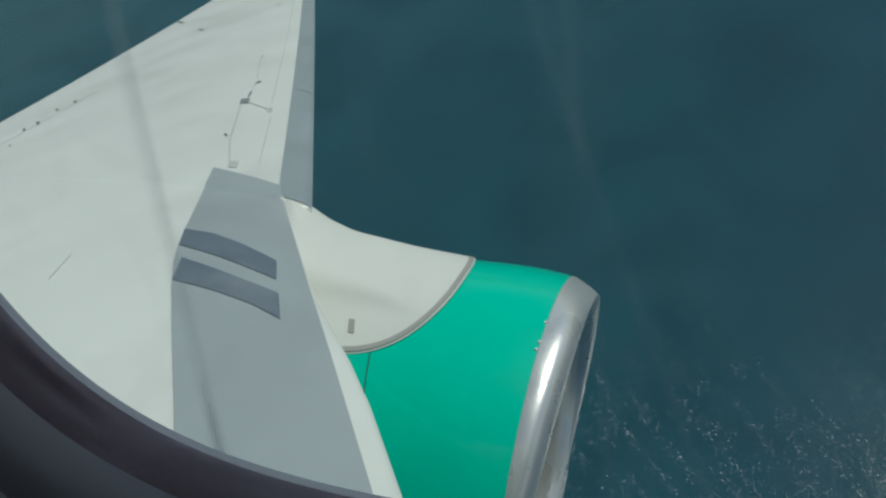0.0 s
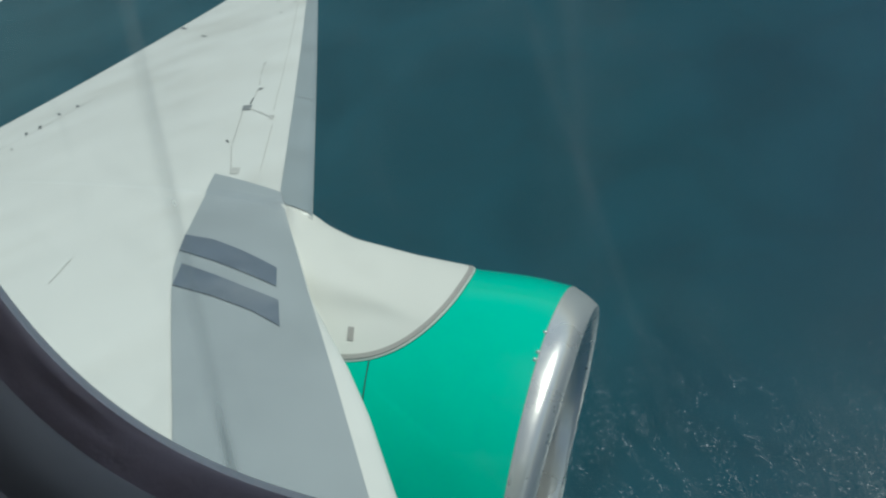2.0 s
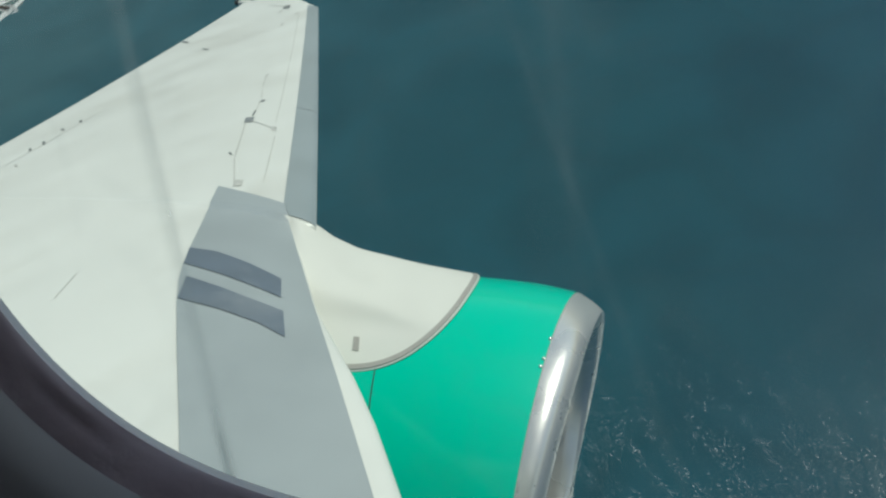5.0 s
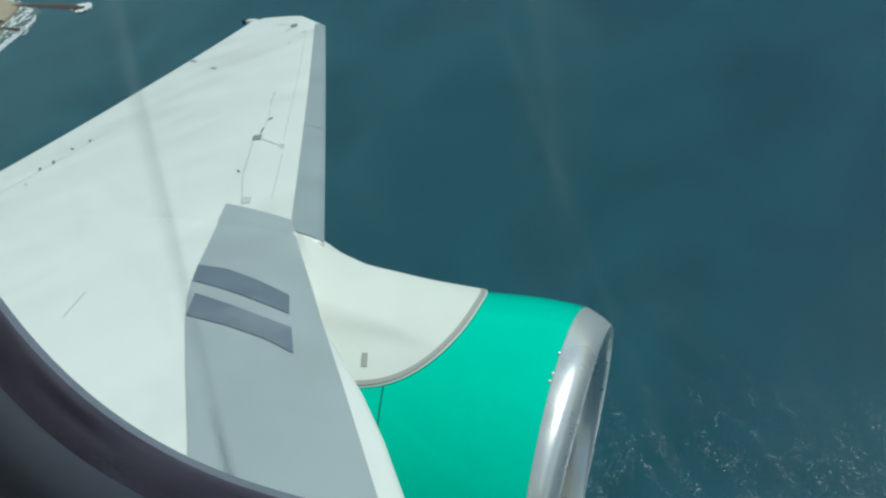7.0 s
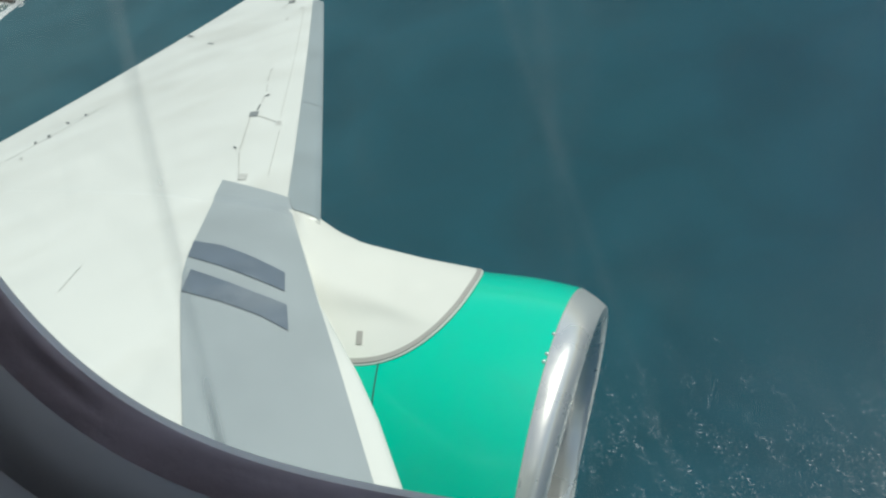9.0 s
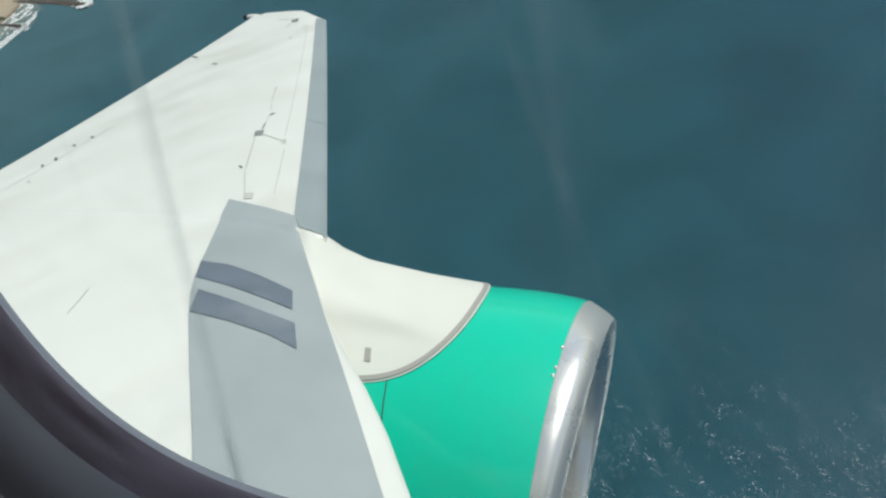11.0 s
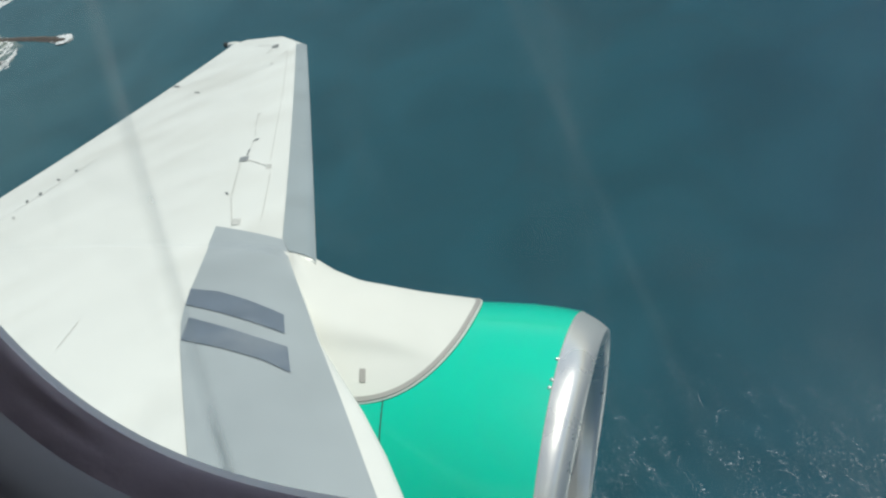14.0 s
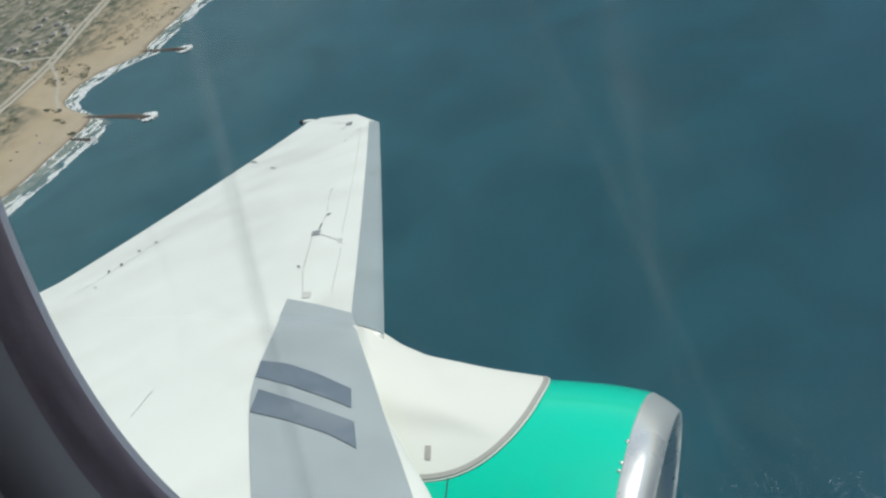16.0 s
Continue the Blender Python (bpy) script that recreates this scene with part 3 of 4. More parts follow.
def fairing_point(x, an, lift=0.0):
    base = 1.1035
    top = max(base, lerp_table(RIDGE, x))
    if an > -10:
        s = min(1, max(0, (abs(an) / 38 - 0.36) / 0.64))
    else:  # a rounded shoulder on the side towards the cabin, with a flank below it
        shoulder = -12.0 - 10.5 * (x + 0.3) / 0.8 if x > -0.3 else -12.0
        s = min(1.77, max(0, (shoulder - an) / min(20, max(5, 150 * (top - base)))))
    k = 0.5 + 0.5 * math.cos(math.pi * s) if s < 0.5 or an > -10 else 0.5 * (1 - (s - 0.5) / 1.27) ** 4
    r = base + (top - base) * k + lift
    y, z = AY + r * math.sin(radians(an)), AZ + r * math.cos(radians(an))
    start = 0.012 if y < 5.45 else 0.03
    if x < panel_edge(y) + start:
        under = wing_top(x, y) - 0.012
        mixin = min(1, max(0, (panel_edge(y) + start - x) / 0.04))
        z = z + (min(z, under) - z) * mixin
    return (x, y, z)


fx = [-1.2 + 0.04 * i for i in range(30)] + [0.539 * math.sin(radians(3.6 * i)) ** 0.8 for i in range(2, 26)]
fx = sorted(fx)
fv = []
for x in fx:
    lo, hi = -10 - edge_at(x, 26.9), -10 + edge_at(x, 38)
    fv += [fairing_point(x, lo + (hi - lo) * j / 48) for j in range(49)]
fairing = part("pylon_fairing", mesh_of("pylon_fairing", fv, flip(grid_faces(len(fx), 49)), FAIRING), airliner, "glossy white pylon fairing over the cowl")
fine_pts = [(-0.5, -10 - edge_at(-0.5, 26.9)), (-0.25, -10 - edge_at(-0.25, 26.9))]
for i in range(97):
    an = radians(-90 + 180 * i / 96)
    fine_pts.append((0.539 * math.cos(an) ** (2 / 3), -10 + (26.9 if an < 0 else 38) * math.sin(an)))
fine_pts += [(-0.25, -10 + edge_at(-0.25, 38)), (-0.5, -10 + edge_at(-0.5, 38))]


def rim_strip(name, off0, off1, lift, mat, label):
    v = []
    for i, (x, an) in enumerate(fine_pts):
        p, q = fine_pts[max(0, i - 3)], fine_pts[min(len(fine_pts) - 1, i + 3)]
        dx, da = q[0] - p[0], radians(q[1] - p[1]) * 1.1
        k = math.hypot(dx, da) or 1
        for o, l in ((off0, 0), (off0, lift), (off1, lift), (off1, 0)):
            xx, aa = x + da / k * o, an - math.degrees(dx / k * o / 1.1)
            r = 1.098 + l
            v.append((xx, AY + r * math.sin(radians(aa)), AZ + r * math.cos(radians(aa))))
    return part(name, mesh_of(name, v, flip(grid_faces(len(fine_pts), 4)), mat, False), fairing, label)


rim_strip("seal_strip", -0.014, 0.012, 0.0125, SEAL, "dark grey rubber seal")
rim_strip("pale_edge", 0.012, 0.021, 0.006, PALE, "pale sealant edge")
vv = [fairing_point(0.132 + 0.0065 * i - 0.005 * j, -31.8 + 0.82 * j, 0.004) for i in range(6) for j in range(6)]
part("vent_plate", mesh_of("vent_plate", vv, flip(grid_faces(6, 6)), SEAL), fairing, "small dark vent plate")

# ---- cabin wall with its window ----
WX, WZ, WA, WB, WP = 1.856, 1.6845, 0.1283, 0.2181, 3.27


def oval(grow, y, n=96):
    out = []
    for i in range(n):
        an = 2 * math.pi * i / n
        c, s = math.cos(an), math.sin(an)
        out.append((WX + math.copysign(abs(c) ** (2 / WP), c) * (WA + grow), y, WZ + math.copysign(abs(s) ** (2 / WP), s) * (WB + grow)))
    return out


def oval_rings(name, rings, mat, parent, label="", ripple=0.0):
    """A moulding that runs round the window; ripple: how far its inner rings wander, as thin formed plastic does."""
    v, count = [], 288
    for k, (g, y) in enumerate(rings):
        inner = 0 < k < len(rings) - 1
        for i, (x, yy, z) in enumerate(oval(g, y, count)):
            a = 2 * math.pi * i / count
            w = ripple * noise.noise(Vector((math.cos(a) * 5 + k * 0.5, math.sin(a) * 5, k * 0.8 + g * 300))) if inner else 0.0
            v.append((x + (x - WX) * w / WA, yy + w, z + (z - WZ) * w / WB))
    return part(name, mesh_of(name, v, grid_faces(len(rings), count, closed=True), mat), parent, label)


window = thing("window_1", "oval aircraft cabin window with a dark deep reveal", "window", "structure", BANK)
oval_rings("pane_gasket", [(0.030, 1.7060), (0.012, 1.7000), (0.0020, 1.6945), (0.0018, 1.6930), (0.0009, 1.6927), (-0.0001, 1.6926)], GASKET, window, "pale grey pane gasket")
oval_rings("reveal", [(0.0004, 1.6914), (0.0006, 1.6905), (0.0010, 1.6895), (0.0016, 1.6884), (0.0024, 1.6871), (0.0034, 1.6858), (0.0047, 1.6845)], TRIM, window, "dark plum-grey window reveal", 0.0006)
oval_rings("inner_trim", [(0.0047, 1.6845), (0.0048, 1.6832), (0.0051, 1.6812), (0.0060, 1.6788), (0.0074, 1.6766), (0.0090, 1.6750), (0.0108, 1.6740)], TRIM2, window, "grey inner trim ring", 0.0003)
oval_rings("inner_fold", [(0.0108, 1.6740), (0.0109, 1.6726), (0.0114, 1.6700), (0.0126, 1.6672), (0.0148, 1.6646), (0.0176, 1.6630)], TRIM2, window, "dark plum-grey fold of the reveal", 0.0003)
oval_rings("shade_track", [(0.0176, 1.6630), (0.0190, 1.6622), (0.0225, 1.6590), (0.026, 1.652), (0.031, 1.640), (0.036, 1.632)], TRIM2, window, "dark grey shade track")
pane_ring = oval(0.020, 1.7030)
pane = part("pane", mesh_of("pane", pane_ring, [tuple(range(96))], PANE, False), window, "clear pane with faint streaks")
pane.visible_shadow = False


def wall_with_hole(grow, y_at, x0, x1, z0, z1):
    """A wall whose hole is the window's oval."""
    inner = oval(grow, 0)
    v = []
    for k in range(9):
        s = (k / 8) ** 1.5
        for x, _, z in inner:
            dx, dz = x - WX, z - WZ
            t = min((x1 - WX) / dx if dx > 1e-6 else 1e9, (x0 - WX) / dx if dx < -1e-6 else 1e9,
                    (z1 - WZ) / dz if dz > 1e-6 else 1e9, (z0 - WZ) / dz if dz < -1e-6 else 1e9)
            px, pz = x + dx * (t - 1) * s, z + dz * (t - 1) * s
            v.append((px, y_at(pz), pz))
    return v, grid_faces(9, 96, closed=True)


def hull(z, r=1.865):
    return math.sqrt(max(0.0, r * r - (z - 1.35) ** 2))


wv_, wf_ = wall_with_hole(0.036, lambda z: 1.632 + (min(0, hull(z) - hull(1.96)) if z > 1.96 else 0), -2.0, 5.5, 0.55, 2.35)
wall = tagged(new("wall_cabin", mesh_of("wall_cabin", wv_, wf_, CABIN)), "dim dark grey cabin side lining", "wall", kind="structure")
wall.matrix_world = BANK
rv, rf = [], []
for (x0, x1, y0, y1, z0, z1) in ((-2.0, 5.5, -1.5, 1.62, 0.47, 0.555), (-2.0, 5.5, -1.5, 1.46, 2.345, 2.43), (-2.0, 5.5, -1.56, -1.48, 0.5, 2.35), (-2.1, -2.0, -1.5, 1.5, 0.5, 2.4), (5.5, 5.6, -1.5, 1.5, 0.5, 2.4)):
    bv, bf = box(x0, x1, y0, y1, z0, z1)
    rf += [tuple(i + len(rv) for i in f) for f in bf]
    rv += bv
cabin = tagged(new("cabin_lining", mesh_of("cabin_lining", rv, rf, CABIN, False)), "dim dark grey lining of the passenger cabin", "wall", kind="structure")
cabin.matrix_world = BANK

# outer skin of the body, with the window's hole
sv, sf = wall_with_hole(0.20, hull, 1.2, 2.5, 1.05, 2.35)
n0 = len(sv)
skin_v, skin_f = list(sv), list(sf)
xs_ = [-9, -6, -3, 0, 1.2, 2.5, 5, 8, 11]
zs_ = [1.35 + 1.865 * math.sin(radians(a)) for a in (-90, -70, -50, -30)] + [1.05, 1.50, 1.95, 2.35] + [1.35 + 1.865 * math.sin(radians(a)) for a in (40, 55, 70, 90)]
for x in xs_:
    for z in zs_:
        skin_v.append((x, hull(z), z))
    for z in zs_:
        skin_v.append((x, -hull(z), z))
m_ = len(zs_)
for i in range(len(xs_) - 1):
    for j in range(m_ - 1):
        a = n0 + i * 2 * m_ + j
        b = a + 2 * m_
        if not (xs_[i] == 1.2 and 1.0 < zs_[j] < 2.3):
            skin_f.append((a, b, b + 1, a + 1))
        skin_f.append((a + m_, a + m_ + 1, b + m_ + 1, b + m_))
part("fuselage_skin", mesh_of("fuselage_skin", skin_v, skin_f, FAIRING), airliner, "white fuselage skin")

# ---- sea, shore and land ----
COAST = pose(-872, 852, 0, 0, 0, -14) @ pose(668, -776, 0)  # where the stretch of coast lies under the aircraft
SHORE = [(-4800, -420), (-1500, -550), (0, -680), (200, -702), (384, -730), (450, -742), (531, -757), (635, -769), (726, -781), (752, -790), (764, -812), (770, -850), (777, -884), (796, -922), (840, -940), (880, -934), (915, -908), (940, -888), (952, -886), (966, -902), (1037, -921), (1120, -938), (1300, -985), (2000, -1150), (4800, -1800)]


def shore_x(y):
    return lerp_table(SHORE, y) + 6 * noise.noise(Vector((0.3, y * 0.012, 0))) + 2.5 * noise.noise(Vector((4.3, y * 0.06, 0)))


sea_v, sea_f = [], []
for i in range(41):
    for j in range(41):
        sea_v.append((-4900 + 245 * i, -4900 + 245 * j, 0))
sea = tagged(new("water", mesh_of("water", sea_v, flip(grid_faces(41, 41)), SEA, False)), "blue-green sea with small glittering wind waves", "sea", kind="structure")

land_y = [-4850 + 150 * i for i in range(30)] + [-350 + 50 * i for i in range(13)] + [300 + 8 * i for i in range(125)] + [1300 + 60 * i for i in range(15)] + [2200 + 200 * i for i in range(14)]
land_d = [-14, -7, -2, 0, 2, 5, 9, 14, 20, 28, 38, 50, 64, 80, 100, 122, 146, 172, 200, 230, 262, 300, 345, 400, 470, 560, 680, 840, 1050, 1350, 1800, 2500, 3400, 4300]


def land_z(x, y, d):
    if d < 0:
        return d * 0.06
    z = 2.6 * (1 - math.exp(-d / 28)) + 0.4 * min(1, d / 60) * noise.noise(Vector((x * 0.02, y * 0.02, 1)))
    z += 3.0 * min(1, max(0, (d - 70) / 90))
    z += (3.2 + 2.2 * noise.noise(Vector((x * 0.008, y * 0.008, 5)))) * min(1, max(0, (d - 200) / 160))
    return z


lv_ = []
for y in land_y:
    sx = shore_x(y)
    for d in land_d:
        x = sx - d
        lv_.append((x, y, land_z(x, y, d)))
ground = tagged(new("ground", mesh_of("ground", lv_, grid_faces(len(land_y), len(land_d)), LAND)), "sandy beach and dusty earth along the coast", "ground", kind="structure")
ground.matrix_world = COAST


def ground_z(x, y):
    return land_z(x, y, shore_x(y) - x)


# surf: ragged foam in bands along the beach
fo_v, fo_f = [], []


def foam_cell(x, y, sx, sy, z=0.12):
    k = len(fo_v)
    j = lambda: random.uniform(-0.3, 0.3)
    fo_v.extend([(x - sx + j(), y - sy + j(), z), (x + sx + j(), y - sy + j(), z), (x + sx + j(), y + sy + j(), z), (x - sx + j(), y + sy + j(), z)])
    fo_f.append((k, k + 1, k + 2, k + 3))


y = 380.0
while y < 1180:
    sx = shore_x(y)
    step = 1.15
    wide = 60 if y < 756 else 44
    out_line = sx + (wide - 8) + 10 * noise.noise(Vector((9, y * 0.018, 0)))
    mid_line = sx + wide * 0.42 + 9 * noise.noise(Vector((19, y * 0.022, 0)))
    row_out = 0.84 + 0.75 * noise.noise(Vector((31, y * 0.014, 0)))
    row_in = 0.60 + 0.8 * noise.noise(Vector((41, y * 0.018, 0)))
    x = sx - 3
    while x < out_line + 12:
        d = x - sx
        a = x - out_line
        b = x - mid_line
        swash = math.exp(-(d / 3.0) ** 2) * 0.72
        outer = math.exp(-(a / (2.6 if a > 0 else 15.0)) ** 2) * row_out
        inner = math.exp(-(b / (2.2 if b > 0 else 13.0)) ** 2) * row_in
        wash = 0.26 if 0 < d < wide - 4 else 0.0
        lace = noise.fractal(Vector((x * 0.10, y * 0.055, 3)), 0.8, 2.1, 5)
        patch = noise.noise(Vector((x * 0.03, y * 0.02, 8)))
        if max(swash, outer, inner, wash) + 0.62 * lace + 0.40 * patch > 0.52:
            foam_cell(x, y, 0.62, 0.62)
        x += step
    y += step
# clouded water between the surf lines, thinner further out
for layer, reach in enumerate((16, 30, 46)):
    wv2 = []
    line = [330 + 6 * i for i in range(170)]
    for y in line:
        sx = shore_x(y)
        edge = reach * (1 + 0.7 * noise.noise(Vector((layer * 9, y * 0.03, 2)))) * (1 if y < 756 else 0.7)
        wv2 += [(sx - 2 + (edge + 2) * k / 4, y, 0.03 + 0.03 * (2 - layer)) for k in range(5)]
    wash = tagged(new("wash", mesh_of("wash", wv2, flip(grid_faces(len(line), 5)), WASH, False)), "pale clouded shallow water along the beach", "surf", kind="stuff")
    wash.matrix_world = COAST
# foam round the jetties' heads
for hx, hy, n in ((-666, 769, 900), (-783, 956, 800), (-731, 706, 160)):
    for i in range(n):
        an = random.uniform(-2.6, 2.6)
        r = random.uniform(3, 9)
        foam_cell(hx + math.cos(an) * r * 1.4 - 10 * abs(math.sin(an)) * random.random() * 2.2, hy + math.sin(an) * r * 0.9, random.uniform(0.7, 1.7), random.uniform(0.5, 1.2), 0.5)
for hx, hy, n in ((-672, 764, 600), (-791, 953, 500)):
    for i in range(n):
        s = random.random() ** 1.6
        foam_cell(hx + 4 - 44 * s + random.uniform(-3, 3), hy + 8 * (1 - s) + random.uniform(1, 8) * (1 - 0.5 * s), random.uniform(0.6, 1.6), random.uniform(0.5, 1.1), 0.5)
for hx, hy in ((-668, 768), (-785, 955)):
    for i in range(420):
        an, r = random.uniform(-1.9, 1.9), random.uniform(6.5, 12.5)
        foam_cell(hx + math.cos(an) * r - 2, hy + math.sin(an) * r * 0.9, random.uniform(0.8, 2.0), random.uniform(0.7, 1.5), random.uniform(0.5, 2.2))
    for i in range(160):
        foam_cell(hx + random.gauss(-6, 5), hy + random.gauss(5, 1.8), random.uniform(0.8, 1.8), random.uniform(0.6, 1.3), random.uniform(0.8, 2.6))
surf = tagged(new("surf", mesh_of("surf", fo_v, fo_f, FOAM, False)), "white broken surf along the beach", "surf", kind="stuff")
surf.matrix_world = COAST


# sun glints painted as flecks along the crests, thickest abreast of the wing's root
glint_v, glint_f = [], []
CREST = -33.0  # the crests' bearing
ROW = Vector((math.sin(radians(48)), math.cos(radians(48)), 0))  # across the rows in which they lie
while len(glint_f) < 9000:
    x, y = random.uniform(-420, 620), random.uniform(150, 820)
    sparkle = math.exp(-((x + 10) / 180) ** 2 - ((y - 255) / 130) ** 2) + 0.004
    band = noise.noise(Vector(((ROW.x * x + ROW.y * y) * 0.13, (ROW.y * x - ROW.x * y) * 0.03, 6)))
    if random.random() > sparkle * (0.4 + 1.5 * band):
        continue
    c = Vector((x, y, 0.12))
    turn = radians(random.gauss(CREST, 9))
    along, across = Vector((math.cos(turn), math.sin(turn), 0)), Vector((-math.sin(turn), math.cos(turn), 0))
    size = min(1.25, max(0.55, 1.25 - (y - 265) / 170))  # largest where the sun glitters most
    length, width = random.uniform(0.3, 1.0) ** 2 * 0.82 * size, random.uniform(0.055, 0.115) * size
    k = len(glint_v)
    for a, b in ((-1, 0), (-0.3, -0.9), (0.5, -0.7), (1, 0.1), (0.4, 0.8), (-0.5, 0.7)):
        glint_v.append(c + along * length * (a + random.uniform(-0.15, 0.15)) + across * width * (b + random.uniform(-0.3, 0.3)))
    glint_f.append(tuple(range(k, k + 6)))
# the whitecaps object holds the painted sun glints
tagged(new("whitecaps", mesh_of("whitecaps", glint_v, glint_f, GLINTS, False)), "small scattered sun glints on the open sea, painted as pale flecks", "whitecaps", kind="stuff")


def jetty(name, x0, x1, y0, bend, width, label):
    """A rubble mound with a rough crest and a rounded head."""
    t = thing(name, label, "jetty", "", COAST @ pose(x0, y0, 0))
    length = x1 - x0
    v = []
    n = int(length / 2.5)
    prof = (-1.0, -0.7, -0.4, -0.15, 0.15, 0.4, 0.7, 1.0)
    for i in range(n + 1):
        s = i / n
        taper = (0.55 + 0.7 * s) * (1 if s < 0.93 else math.sqrt(max(0.02, 1 - ((s - 0.93) / 0.075) ** 2)))
        for p in prof:
            h = (2.6 * (1 - abs(p) ** 1.6) - 0.5) * (0.35 + 0.65 * min(1, s * 1.25))
            r = Vector((s * length, p * width, 1.7))
            v.append((s * length + 0.8 * noise.noise(r * 0.4), bend * math.sin(s * 1.8) + p * width * taper + 0.9 * noise.noise(r * 0.5 + Vector((7, 0, 0))), h + 0.6 * noise.noise(r * 0.6)))
    part("mound", mesh_of("mound", v, grid_faces(n + 1, len(prof)), ROCK, False), t, "dark rubble mound")
    bv_, bf_ = [], []
    for i in range(int(length * 3.2)):
        s = random.random()
        p = random.uniform(-1, 1)
        c = Vector((s * length, bend * math.sin(s * 1.8) + p * width * (0.55 + 0.7 * s) * 0.95, 2.5 * (1 - abs(p) ** 1.6) * (0.35 + 0.65 * min(1, s * 1.25)) - 0.3))
        r = random.uniform(0.5, 1.3)
        k = len(bv_)
        for z in (-0.6, 0.6):
            for a in range(5):
                an = a * 1.2566 + random.uniform(-0.3, 0.3)
                rr = r * random.uniform(0.7, 1.1)
                bv_.append(c + Vector((math.cos(an) * rr, math.sin(an) * rr, z * r * random.uniform(0.7, 1.2))))
        bf_ += [tuple(k + 5 + a for a in range(5))] + [(k + a, k + (a + 1) % 5, k + 5 + (a + 1) % 5, k + 5 + a) for a in range(5)]
    tagged(part("boulders", mesh_of("boulders", bv_, bf_, ROCK, False), t, "dark tumbled boulders"), kind="stuff")
    return t


jetty("breakwater", -832, -668, 756, 12, 6.5, "long dark rubble breakwater running into the sea")
jetty("breakwater", -905, -785, 950, 5, 5.0, "long dark rubble breakwater further up the coast")
jetty("breakwater", -784, -736, 704, 2, 3.0, "short low rubble groyne at the beach")


# ---- roads, houses, scrub and vehicles on the land ----
def road_strip(name, pts, width, label):
    fine = []
    for (x0, y0), (x1, y1) in zip(pts, pts[1:]):
        n = max(2, int(math.hypot(x1 - x0, y1 - y0) / 8))
        fine += [(x0 + (x1 - x0) * i / n, y0 + (y1 - y0) * i / n) for i in range(n)]
    fine.append(pts[-1])
    v = []
    for i, (x, y) in enumerate(fine):
        p, q = fine[max(0, i - 2)], fine[min(len(fine) - 1, i + 2)]
        d = Vector((q[0] - p[0], q[1] - p[1])).normalized() * width / 2
        for k in (-1, 0, 1):
            xx, yy = x - d.y * k, y + d.x * k
            v.append((xx, yy, ground_z(xx, yy) + 0.6))
    road = tagged(new(name, mesh_of(name, v, flip(grid_faces(len(fine), 3)), ROADM)), label, "road", kind="structure")
    road.matrix_world = COAST
    return road


MAIN = [(-1330, 1500), (-1240, 1180), (-1167, 1034), (-1095, 900), (-1040, 740), (-1015, 500), (-1000, 150)]
road_strip("road_1", MAIN, 11, "pale dusty carriageway along the coast")
road_strip("road_2", [(x - 16, y - 5) for x, y in MAIN], 11, "pale dusty carriageway along the coast")
road_strip("road_3", [(-1110, 905), (-1010, 850), (-950, 800), (-905, 772)], 6, "sandy track down to the beach")
road_strip("road_4", [(-1115, 925), (-1220, 905), (-1400, 930), (-1700, 1010)], 7, "dusty side road between houses")


def house(w, d, h, flat):
    t = thing("house", "low pale rendered house with a flat grey roof" if flat else "low pale house with a shallow pitched roof", "house", group="houses by the coast road")
    v, f = box(-w / 2, w / 2, -d / 2, d / 2, -1.5, h)
    part("wall", mesh_of("wall", v, f, WALLM, False), t)
    if flat:
        v, f = box(-w / 2 - 0.3, w / 2 + 0.3, -d / 2 - 0.3, d / 2 + 0.3, h, h + 0.4)
        v2, f2 = box(-w / 5, w / 6, -d / 6, d / 4, h + 0.4, h + 2.0)
        f = f + [tuple(i + 8 for i in q) for q in f2]
        v = v + v2
    else:
        v = [(-w / 2 - 0.4, -d / 2 - 0.4, h), (w / 2 + 0.4, -d / 2 - 0.4, h), (w / 2 + 0.4, d / 2 + 0.4, h), (-w / 2 - 0.4, d / 2 + 0.4, h), (-w / 2 - 0.4, 0, h + 2.2), (w / 2 + 0.4, 0, h + 2.2)]
        f = [(0, 1, 5, 4), (2, 3, 4, 5), (0, 4, 3), (1, 2, 5), (3, 2, 1, 0)]
    part("roof", mesh_of("roof", v, f, ROOFM, False), t)
    for k in (-0.28, 0.28):
        v, f = box(w * k - 0.6, w * k + 0.6, -d / 2 - 0.05, -d / 2 + 0.1, 1.0, 2.2)
        part("window", mesh_of("window", v, f, LINE, False), t)
    return t


kinds = [house(11, 8, 3.4, True), house(16, 10, 4.0, True), house(9, 7, 3.2, False), house(22, 11, 5.5, True)]
spots = []
while len(spots) < 110:
    x, y = random.uniform(-1750, -1135), random.uniform(560, 1500)
    if any(math.hypot(x - a, y - b) < 19 for a, b in spots):
        continue
    side = lerp_table([(p[1], p[0]) for p in reversed(MAIN)], y)
    if x > side - 34 or noise.noise(Vector((x * 0.006, y * 0.006, 2))) < -0.12:
        continue
    spots.append((x, y))
for i, (x, y) in enumerate(spots):
    base = kinds[i % 4]
    m = COAST @ pose(x, y, ground_z(x, y), 0, 0, random.choice((0, 90, 180)) + random.uniform(-14, 14) + 25)
    if i < 4:
        base.matrix_world = m
    else:
        copy_thing(base, m)


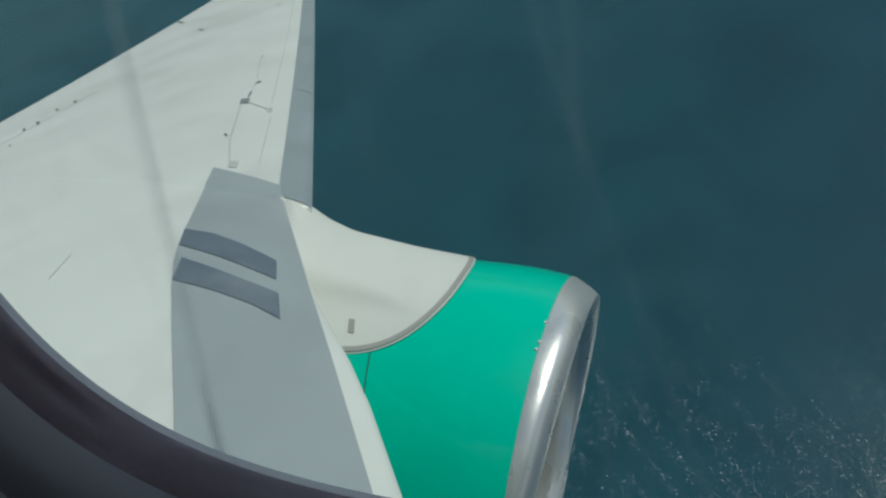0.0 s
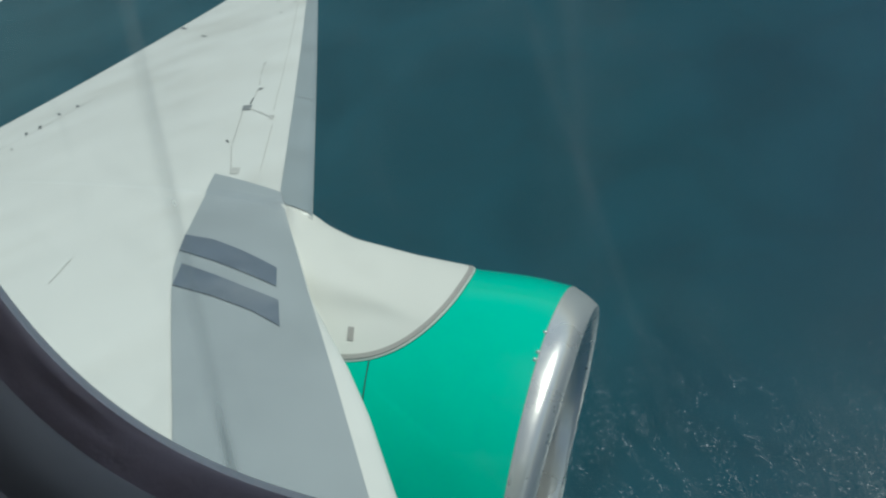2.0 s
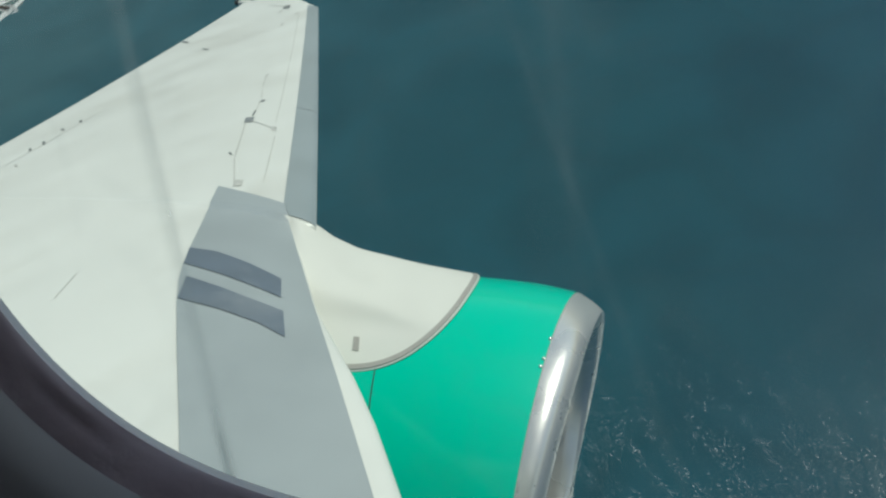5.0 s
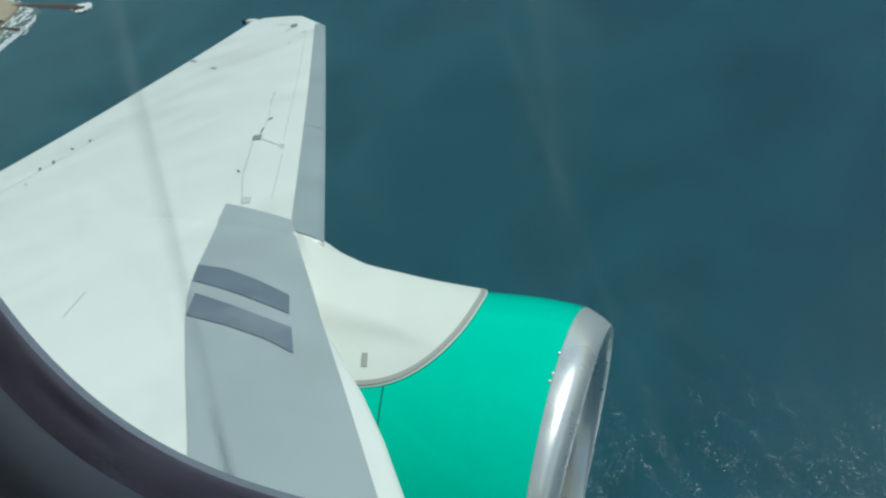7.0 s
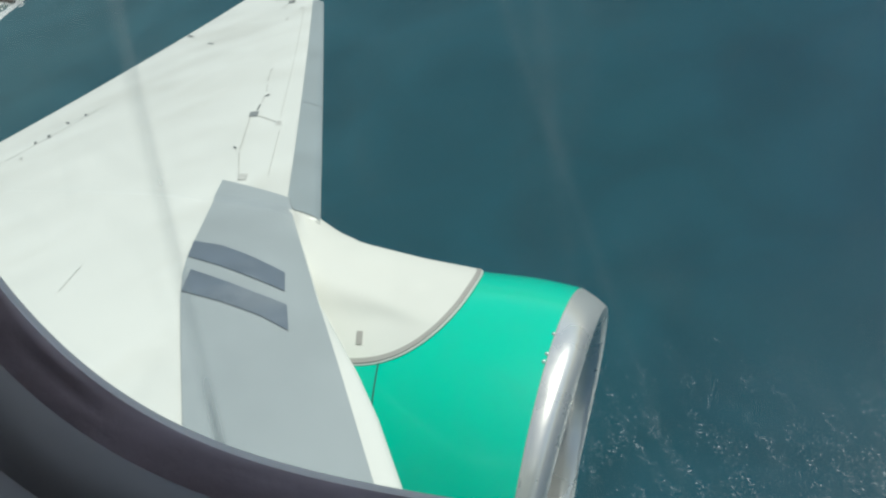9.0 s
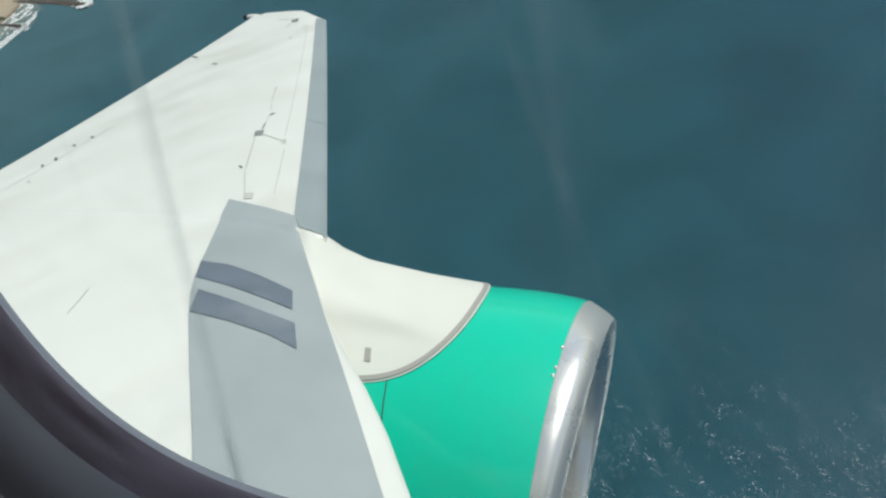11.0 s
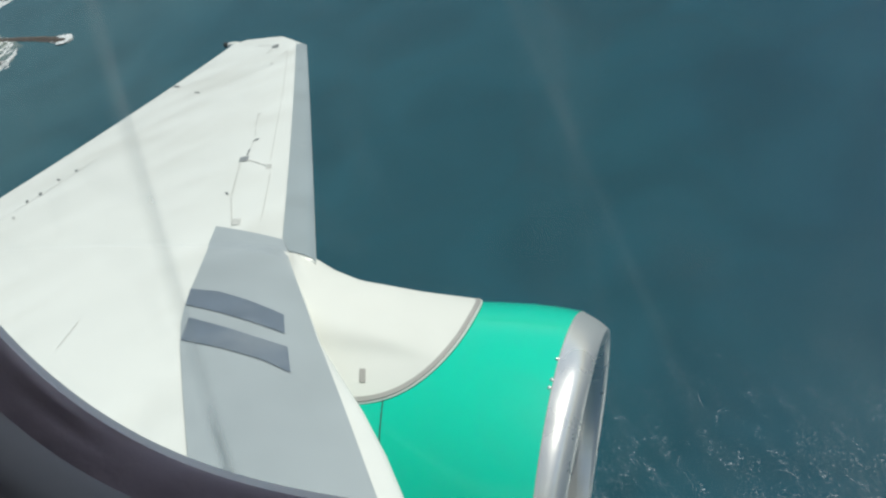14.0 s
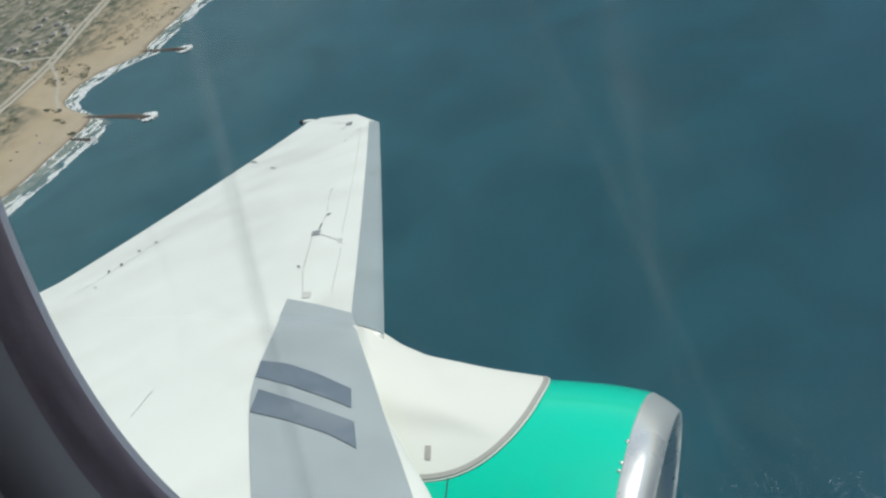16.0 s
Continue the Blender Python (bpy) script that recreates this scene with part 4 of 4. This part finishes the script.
def scrub_patch(name, cx, cy, rx, ry, n, label):
    """Low bushes made of many small leaf clumps."""
    v, f = [], []
    for _ in range(n * 4):
        a, r = random.uniform(0, 6.283), math.sqrt(random.random())
        x, y = cx + math.cos(a) * r * rx, cy + math.sin(a) * r * ry
        if noise.noise(Vector((x * 0.05, y * 0.05, 4))) + 0.5 * noise.noise(Vector((x * 0.2, y * 0.2, 9))) < 0.05:
            continue
        z = ground_z(x, y)
        k = len(v)
        s = random.uniform(0.3, 0.95)
        for h, q in ((0.0, 1.0), (0.7, 1.1), (1.3, 0.5)):
            for j in range(5):
                an = j * 1.2566 + random.uniform(-0.4, 0.4)
                qq = q * s * random.uniform(0.6, 1.2)
                v.append((x + math.cos(an) * qq, y + math.sin(an) * qq, z + h * s * random.uniform(0.8, 1.2)))
        for row in (0, 5):
            f += [(k + row + j, k + row + (j + 1) % 5, k + row + 5 + (j + 1) % 5, k + row + 5 + j) for j in range(5)]
        f.append(tuple(k + 10 + j for j in range(5)))
    bushes = tagged(new(name, mesh_of(name, v, f, SCRUB, False)), label, "scrub", kind="stuff")
    bushes.matrix_world = COAST
    return bushes


scrub_patch("scrub", -912, 767, 25, 6, 420, "dark green scrub beside the breakwater's root")
scrub_patch("scrub", -852, 742, 30, 7, 60, "sparse scrub on the upper beach")
scrub_patch("scrub", -795, 716, 10, 4, 60, "small patch of dry scrub on the sand")
scrub_patch("scrub", -1010, 870, 60, 35, 380, "dry scrub behind the beach")
scrub_patch("scrub", -985, 690, 30, 60, 260, "dry scrub behind the beach")
scrub_patch("scrub", -1000, 1040, 60, 90, 420, "dry scrub behind the beach")
scrub_patch("scrub", -1350, 1000, 260, 330, 1500, "dry scrub between the houses")


def vehicle():
    t = thing("car", "small dark parked car on the sand", "car", group="cars on the beach")
    prof = [(-2.1, 0.4), (-2.1, 0.9), (-1.3, 1.0), (-0.8, 1.5), (0.7, 1.5), (1.3, 1.0), (2.1, 0.85), (2.1, 0.4)]
    v = [(x, y, z) for y in (-0.85, 0.85) for x, z in prof]
    f = [tuple(range(7, -1, -1)), tuple(range(8, 16))] + [(i, (i + 1) % 8, 8 + (i + 1) % 8, 8 + i) for i in range(8)]
    part("body", mesh_of("body", v, f, CARM, False), t)
    for x in (-1.3, 1.3):
        for y in (-0.8, 0.8):
            wv2 = [(x + 0.35 * math.cos(k * 0.785), y + o, 0.35 + 0.35 * math.sin(k * 0.785)) for o in (-0.12, 0.12) for k in range(8)]
            part("wheel", mesh_of("wheel", wv2, [tuple(range(7, -1, -1)), tuple(range(8, 16))] + [(k, (k + 1) % 8, 8 + (k + 1) % 8, 8 + k) for k in range(8)], LINE, False), t)
    return t


first = vehicle()
first.matrix_world = COAST @ pose(-862, 661, ground_z(-862, 661), 0, 0, 40)
for x, y, a in ((-850, 641, 70), (-838, 687, 10), (-867, 702, 120), (-1080, 850, 62), (-1104, 934, 60), (-1128, 962, 240)):
    copy_thing(first, COAST @ pose(x, y, ground_z(x, y) + (0.6 if x < -1000 else 0), 0, 0, a))
